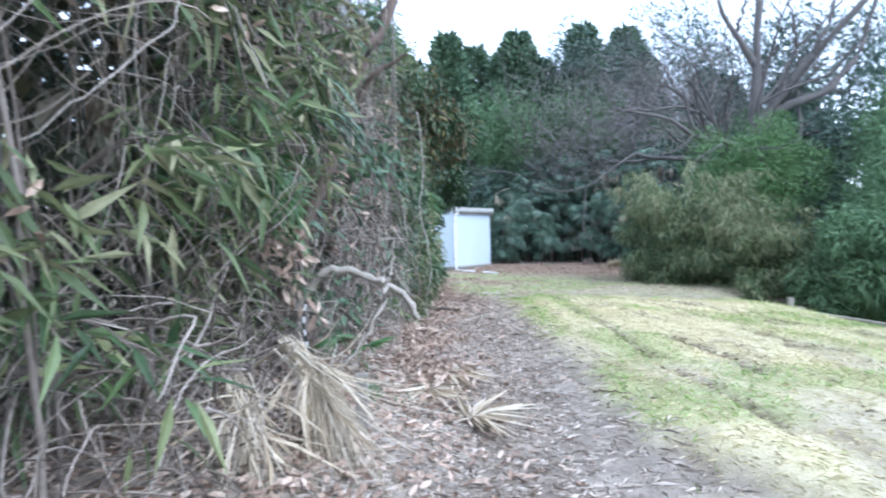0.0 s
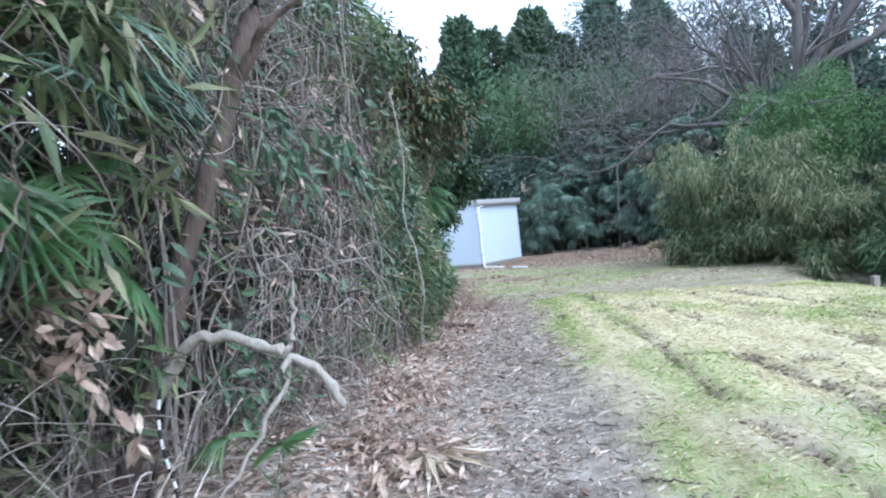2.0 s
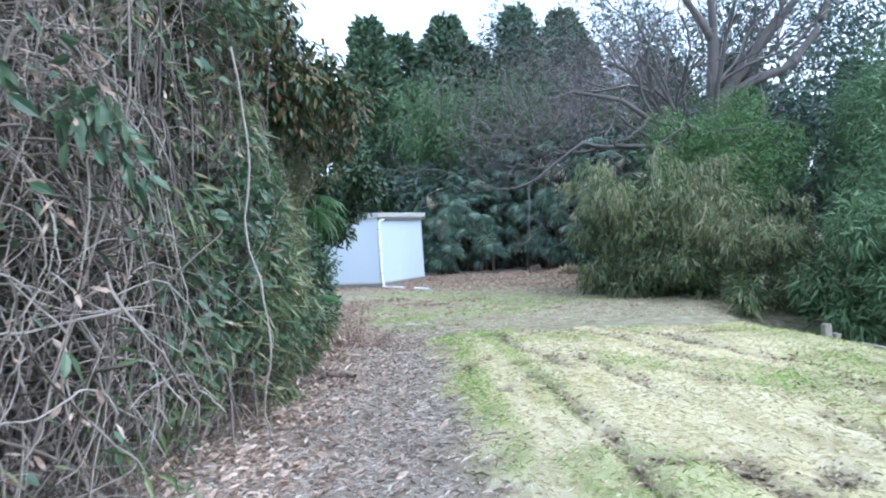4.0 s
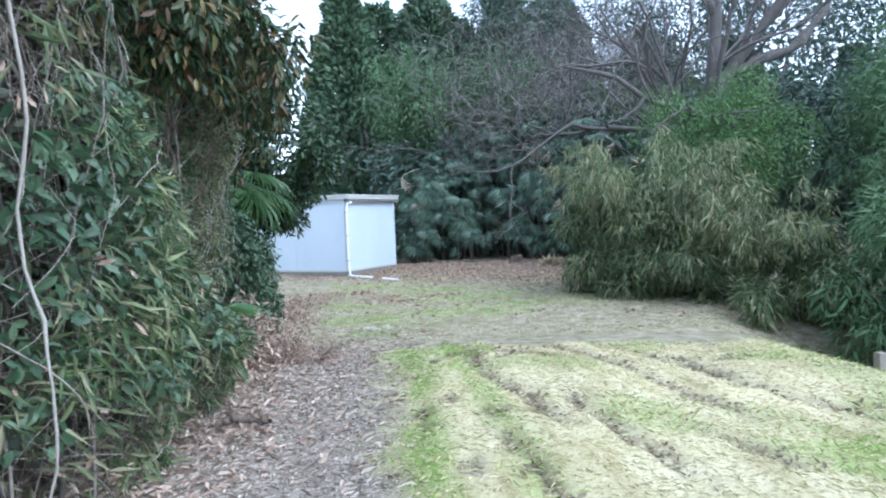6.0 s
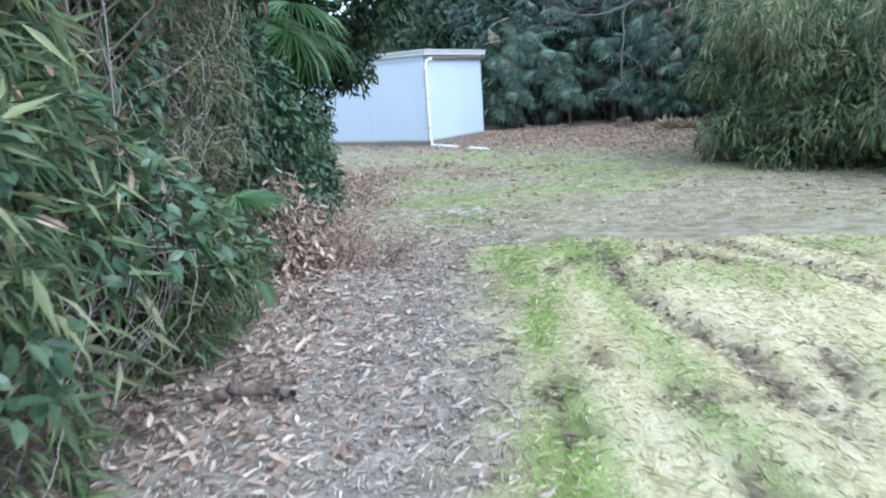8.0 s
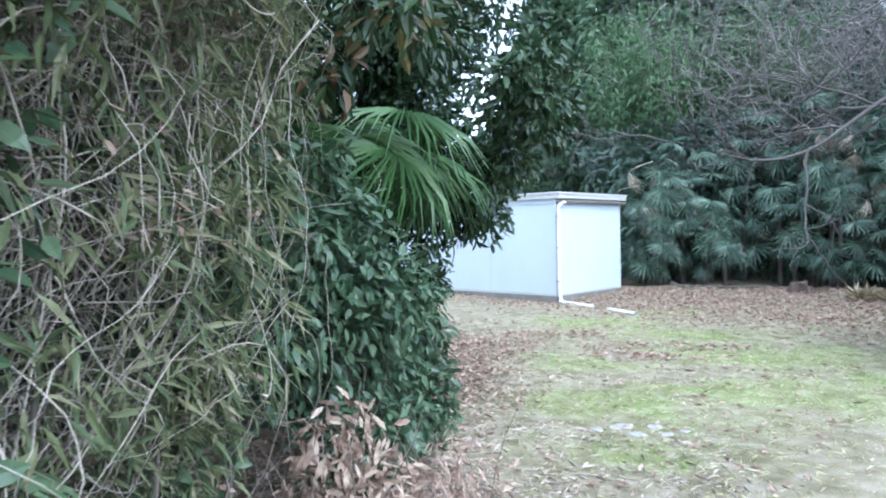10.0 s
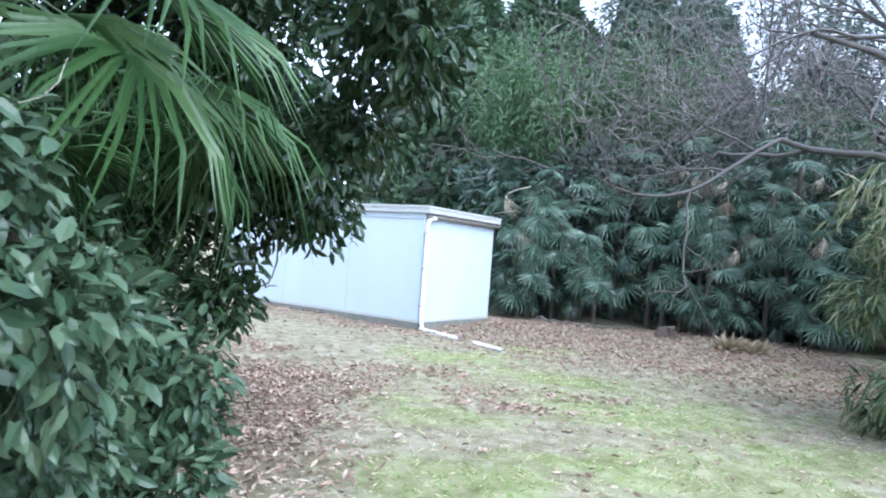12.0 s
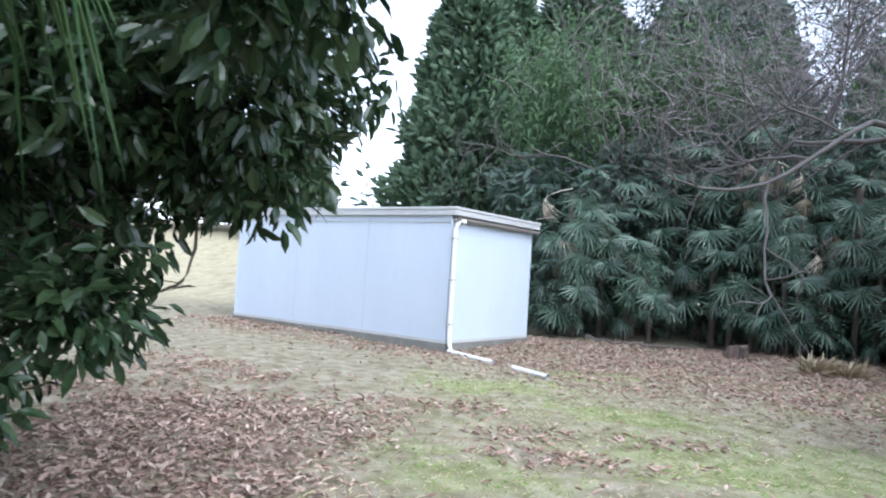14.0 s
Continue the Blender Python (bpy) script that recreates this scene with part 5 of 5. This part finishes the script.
dead_leaf_heap(-0.25, 7.2, 0.6, 0.12, 380, "heap of russet dead leaves at the thicket's foot", M_LITTER, 0.085)


bent_branch("hanging_twig", "bare curved twig hanging in a loop below the evergreen", [(-1.32, 19.0, 1.56), (-1.08, 19.0, 1.52), (-0.98, 19.0, 1.34), (-0.86, 19.0, 1.24), (-0.72, 19.0, 1.30), (-0.66, 19.0, 1.48), (-0.72, 19.05, 1.85)], 0.011, 0.006, M_BARK, 6, 0.006,
            [[(-1.08, 19.0, 1.52), (-0.9, 19.0, 1.56), (-0.7, 19.1, 1.72)]])


def stone(x, y, sx, sy, sz, turn, label):
    """A flat worn stone, part sunk in the ground."""
    bm = bmesh.new()
    bmesh.ops.create_icosphere(bm, subdivisions=3, radius=1)
    for v in bm.verts:
        k = 1 + 0.28 * noise.noise(v.co * 1.7 + Vector((x * 9, y * 5, 0))) + 0.08 * noise.noise(v.co * 6)
        v.co = Vector((v.co.x * k * sx, v.co.y * k * sy, max(-0.4, min(0.55, v.co.z)) * k * sz - 0.008))
    t = thing("stone", label, "stone", pose(x, y, gz1(x, y), 3, -4, turn), "flat stones in the clearing")
    part("stone_body", bm, M_STONE, t)


for sx_, sy_, a_, b_, turn_ in ((1.00, 18.10, 0.15, 0.10, 20), (1.30, 18.15, 0.10, 0.08, 70), (1.12, 17.85, 0.12, 0.07, -15), (1.38, 17.90, 0.08, 0.06, 40), (0.78, 17.95, 0.07, 0.06, 0), (1.55, 18.05, 0.06, 0.05, 10)):
    stone(sx_, sy_, 0.8 * a_, 0.8 * b_, 0.04, turn_, "flat pale grey stone sunk in the grass")
bent_branch("bark_piece", "dark rotten piece of bark on the path", [(-0.12, 11.85, 0.16), (0.02, 11.9, 0.18), (0.16, 11.92, 0.16), (0.3, 11.88, 0.15)], 0.035, 0.02, M_BARK, 7, 0.012)
bent_branch("fallen_twig", "thin brown twig lying on the lawn's edge", [(1.38, 5.5, 0.17), (1.5, 5.42, 0.18), (1.66, 5.33, 0.17)], 0.008, 0.005, M_BARK, 5, 0.006)


def striped_rope(x, y, z0, z1):
    t = thing("striped_rope", "thin black and white twisted rope hanging down", "rope", pose(x, y, z0))
    n = 12
    for i in range(n):
        a, b = (z1 - z0) * i / n, (z1 - z0) * (i + 1) / n
        w = lambda h: 0.025 * math.sin(h * 9)
        tube_part("rope_piece", [(w(a), 0, a), (w((a + b) / 2), 0.004, (a + b) / 2), (w(b), 0, b)], 0.007, 0.007, M_PVC if i % 2 else M_DARK, t, 6, 0, "", 4)


striped_rope(-0.74, 4.72, 1.02, 0.5)


# ---- small things of the clearing and the lawn's edge ----
def stump(x, y):
    bm = bmesh.new()
    bmesh.ops.create_cone(bm, cap_ends=True, segments=14, radius1=0.34, radius2=0.24, depth=0.34, matrix=Matrix.Translation((0, 0, 0.13)))
    bmesh.ops.subdivide_edges(bm, edges=bm.edges[:], cuts=1)
    for v in bm.verts:
        k = 0.8 + 0.4 * noise.noise(v.co * 4)
        v.co = Vector((v.co.x * k, v.co.y * k, v.co.z * (0.8 + 0.5 * noise.noise(v.co * 3 + Vector((5, 0, 0))))))
    t = thing("tree_stump", "low dark weathered tree stump in the leaf litter", "stump", pose(x, y, gz1(x, y)))
    part("stump_wood", bm, M_BARK, t)


stump(6.05, 30.2)


def grass_tuft(x, y, n, size, label):
    t = thing("grass_tuft", label, "grass tuft", pose(x, y, gz1(x, y)))
    az = rng.uniform(0, 2 * np.pi, n)
    p = np.stack([np.cos(az), np.sin(az), 0 * az], -1) * rng.random((n, 1)) * 0.15 * size
    d = np.stack([np.cos(az), np.sin(az), rng.uniform(0.2, 1.6, n)], -1)
    tagged(link("grass_blade_tuft", leaves("grass_blade_tuft", p, d, rng.uniform(0.3, 0.6, n) * size, BLADE, BLADE_F, None, 0.8), M_STRAW, t), kind="stuff")


grass_tuft(6.9, 28.7, 200, 0.85, "tuft of dry yellow grass among dead leaves")
grass_tuft(7.4, 28.5, 160, 0.8, "tuft of dry yellow grass among dead leaves")
bent_branch("fallen_branch", "fallen grey branch on the leaf litter", [(3.1, 31.2, 0.22), (3.7, 31.0, 0.16), (4.4, 30.9, 0.14), (5.3, 30.75, 0.15)], 0.03, 0.014, M_BARK_GREY, 6, 0.02)

t = thing("fence_post", "short weathered wooden fence post", "post", pose(6.55, 12.95, gz1(6.55, 12.95)))
part("post_wood", box(-0.05, -0.05, -0.4, 0.05, 0.05, 0.22), M_POST, t, bevel=0.012)
t = copy_thing(t, pose(6.95, 13.4, gz1(6.95, 13.4), 4, 3, 20))
t = thing("edge_board", "pale weathered board along the lawn's edge", "board", pose(6.75, 11.4, gz1(6.75, 11.4) + 0.08, 0, 3, 82))
part("plank", box(-1.5, -0.03, -0.06, 1.5, 0.03, 0.06), M_PALE_WOOD, t, bevel=0.01)
t = thing("stake", "short grey wooden stake with a flat top", "stake", pose(-0.25, 3.9, gz1(-0.25, 3.9) - 0.08))
part("stake_wood", box(-0.035, -0.035, -0.3, 0.035, 0.035, 0.42), M_POST, t, bevel=0.01)


def strewn(name, label, category, n, x0, x1, y0, y1, keep, size, shape, sf, mat, lift=0.01, flat=0.25, wide=1.0, upright=0.0):
    """What lies thick on the ground and nobody could count."""
    x, y = rng.uniform(x0, x1, n), rng.uniform(y0, y1, n)
    k = rng.random(n) < keep(x, y)
    x, y = x[k], y[k]
    m = len(x)
    az = rng.uniform(0, 2 * np.pi, m)
    d = np.stack([np.cos(az), np.sin(az), rng.normal(upright, flat, m)], -1)
    p = np.stack([x, y, ground_z(x, y) + lift * rng.random(m)], -1)
    me = leaves(name, p, d, rng.uniform(0.5, 1.4, m) * size, shape, sf, None, wide, 0.35)
    return tagged(link(name, me, mat), label, category, kind="stuff")


def bank(x, y):
    """Thick litter at the foot of the thicket and below the trees."""
    near = (0.75 * smooth(0.5, -0.3, x + 0.9 * (vnoise(x, y, 0.7, 12) - 0.5)) + 0.25 * smooth(1.5, 0.2, x + 0.5 * (vnoise(x, y, 0.5, 15) - 0.5))) * (1 - smooth(15.5, 17, y))
    left = smooth(0.3, -0.9, x + 0.6 * (vnoise(x, y, 0.9, 14) - 0.5)) * smooth(15.5, 17, y)
    return np.clip(near + left, 0, 1)


def clearing_litter(x, y):
    back = smooth(0.25, 0.5, vnoise(x, y, 1.5, 22) + 0.35 * smooth(24, 28, y + 0.55 * (x - 1.5))) * smooth(16, 17, y)
    drift = patches(x, y, DRIFT)
    return np.clip(0.9 * smooth(24.8, 28.0, y + 0.6 * (x - 1.5)) * back + 0.85 * drift + 0.07 - 0.05 * patches(x, y, MOSS), 0, 1)


strewn("leaf_litter", "thick brown dead leaves at the thicket's foot", "dead leaves", 56000, -3.2, 1.6, 1, 23, bank, 0.075, CURL, CURL_F, M_LITTER, 0.05, 0.3)
strewn("russet_litter", "carpet of russet dead leaves on the clearing", "dead leaves", 60000, -6, 9.5, 16.5, 31.5, clearing_litter, 0.085, CURL, CURL_F, M_LITTER_RED, 0.03, 0.25)
strewn("path_litter", "grey chips, twigs and broken leaves on the path", "litter", 44000, -0.5, 1.7, 0.5, 17, lambda x, y: 0.9 * (1 - lawn_mask(x, y)) * smooth(17, 15.5, y) * (1 - 0.75 * smooth(0.85, 1.25, x) * smooth(9, 6, y)), 0.045, CURL, CURL_F, M_CHIP, 0.012, 0.18, 0.6)
strewn("path_straw", "dry grass stalks strewn on the path", "litter", 9000, -0.6, 1.8, 0.5, 18, lambda x, y: 0.8 * (1 - lawn_mask(x, y)) + 0.1, 0.13, BLADE, BLADE_F, M_CHIP, 0.015, 0.08, 1.0)
strewn("earth_clods", "crumbs of bare earth along the wheel ruts", "soil", 60000, 1.2, 7.0, 3.5, 15.5, lambda x, y: 0.85 * ruts(x, y), 0.05, CURL, CURL_F, M_CLOD, 0.01, 0.35, 1.2)
strewn("mown_grass", "pale mown straw and cut grass on the lawn", "grass", 110000, 1.0, 7.0, 3, 16.5, lambda x, y: lawn_mask(x, y) * (1 - 0.8 * ruts(x, y)) * (1 - 0.5 * (1 - smooth(6.0, 10.0, y)) * smooth(0.35, 0.65, vnoise(x, y * 0.6, 0.7, 81))), 0.055, BLADE, BLADE_F, M_MOWN, 0.01, 0.2, 0.8, 0.12)
strewn("green_grass", "short green grass in patches", "grass", 90000, -0.5, 7.0, 3, 27, lambda x, y: green_mask(x, y) * 0.9, 0.06, BLADE, BLADE_F, M_GRASS, 0.01, 0.4, 0.9, 0.7)
strewn("thin_grass", "thin dry grass and moss on the clearing", "grass", 40000, -5, 8.5, 16, 29, lambda x, y: 0.8 * (1 - clearing_litter(x, y)) * (1 - bank(x, y)), 0.06, BLADE, BLADE_F, M_MOWN, 0.01, 0.3, 1.3, 0.4)
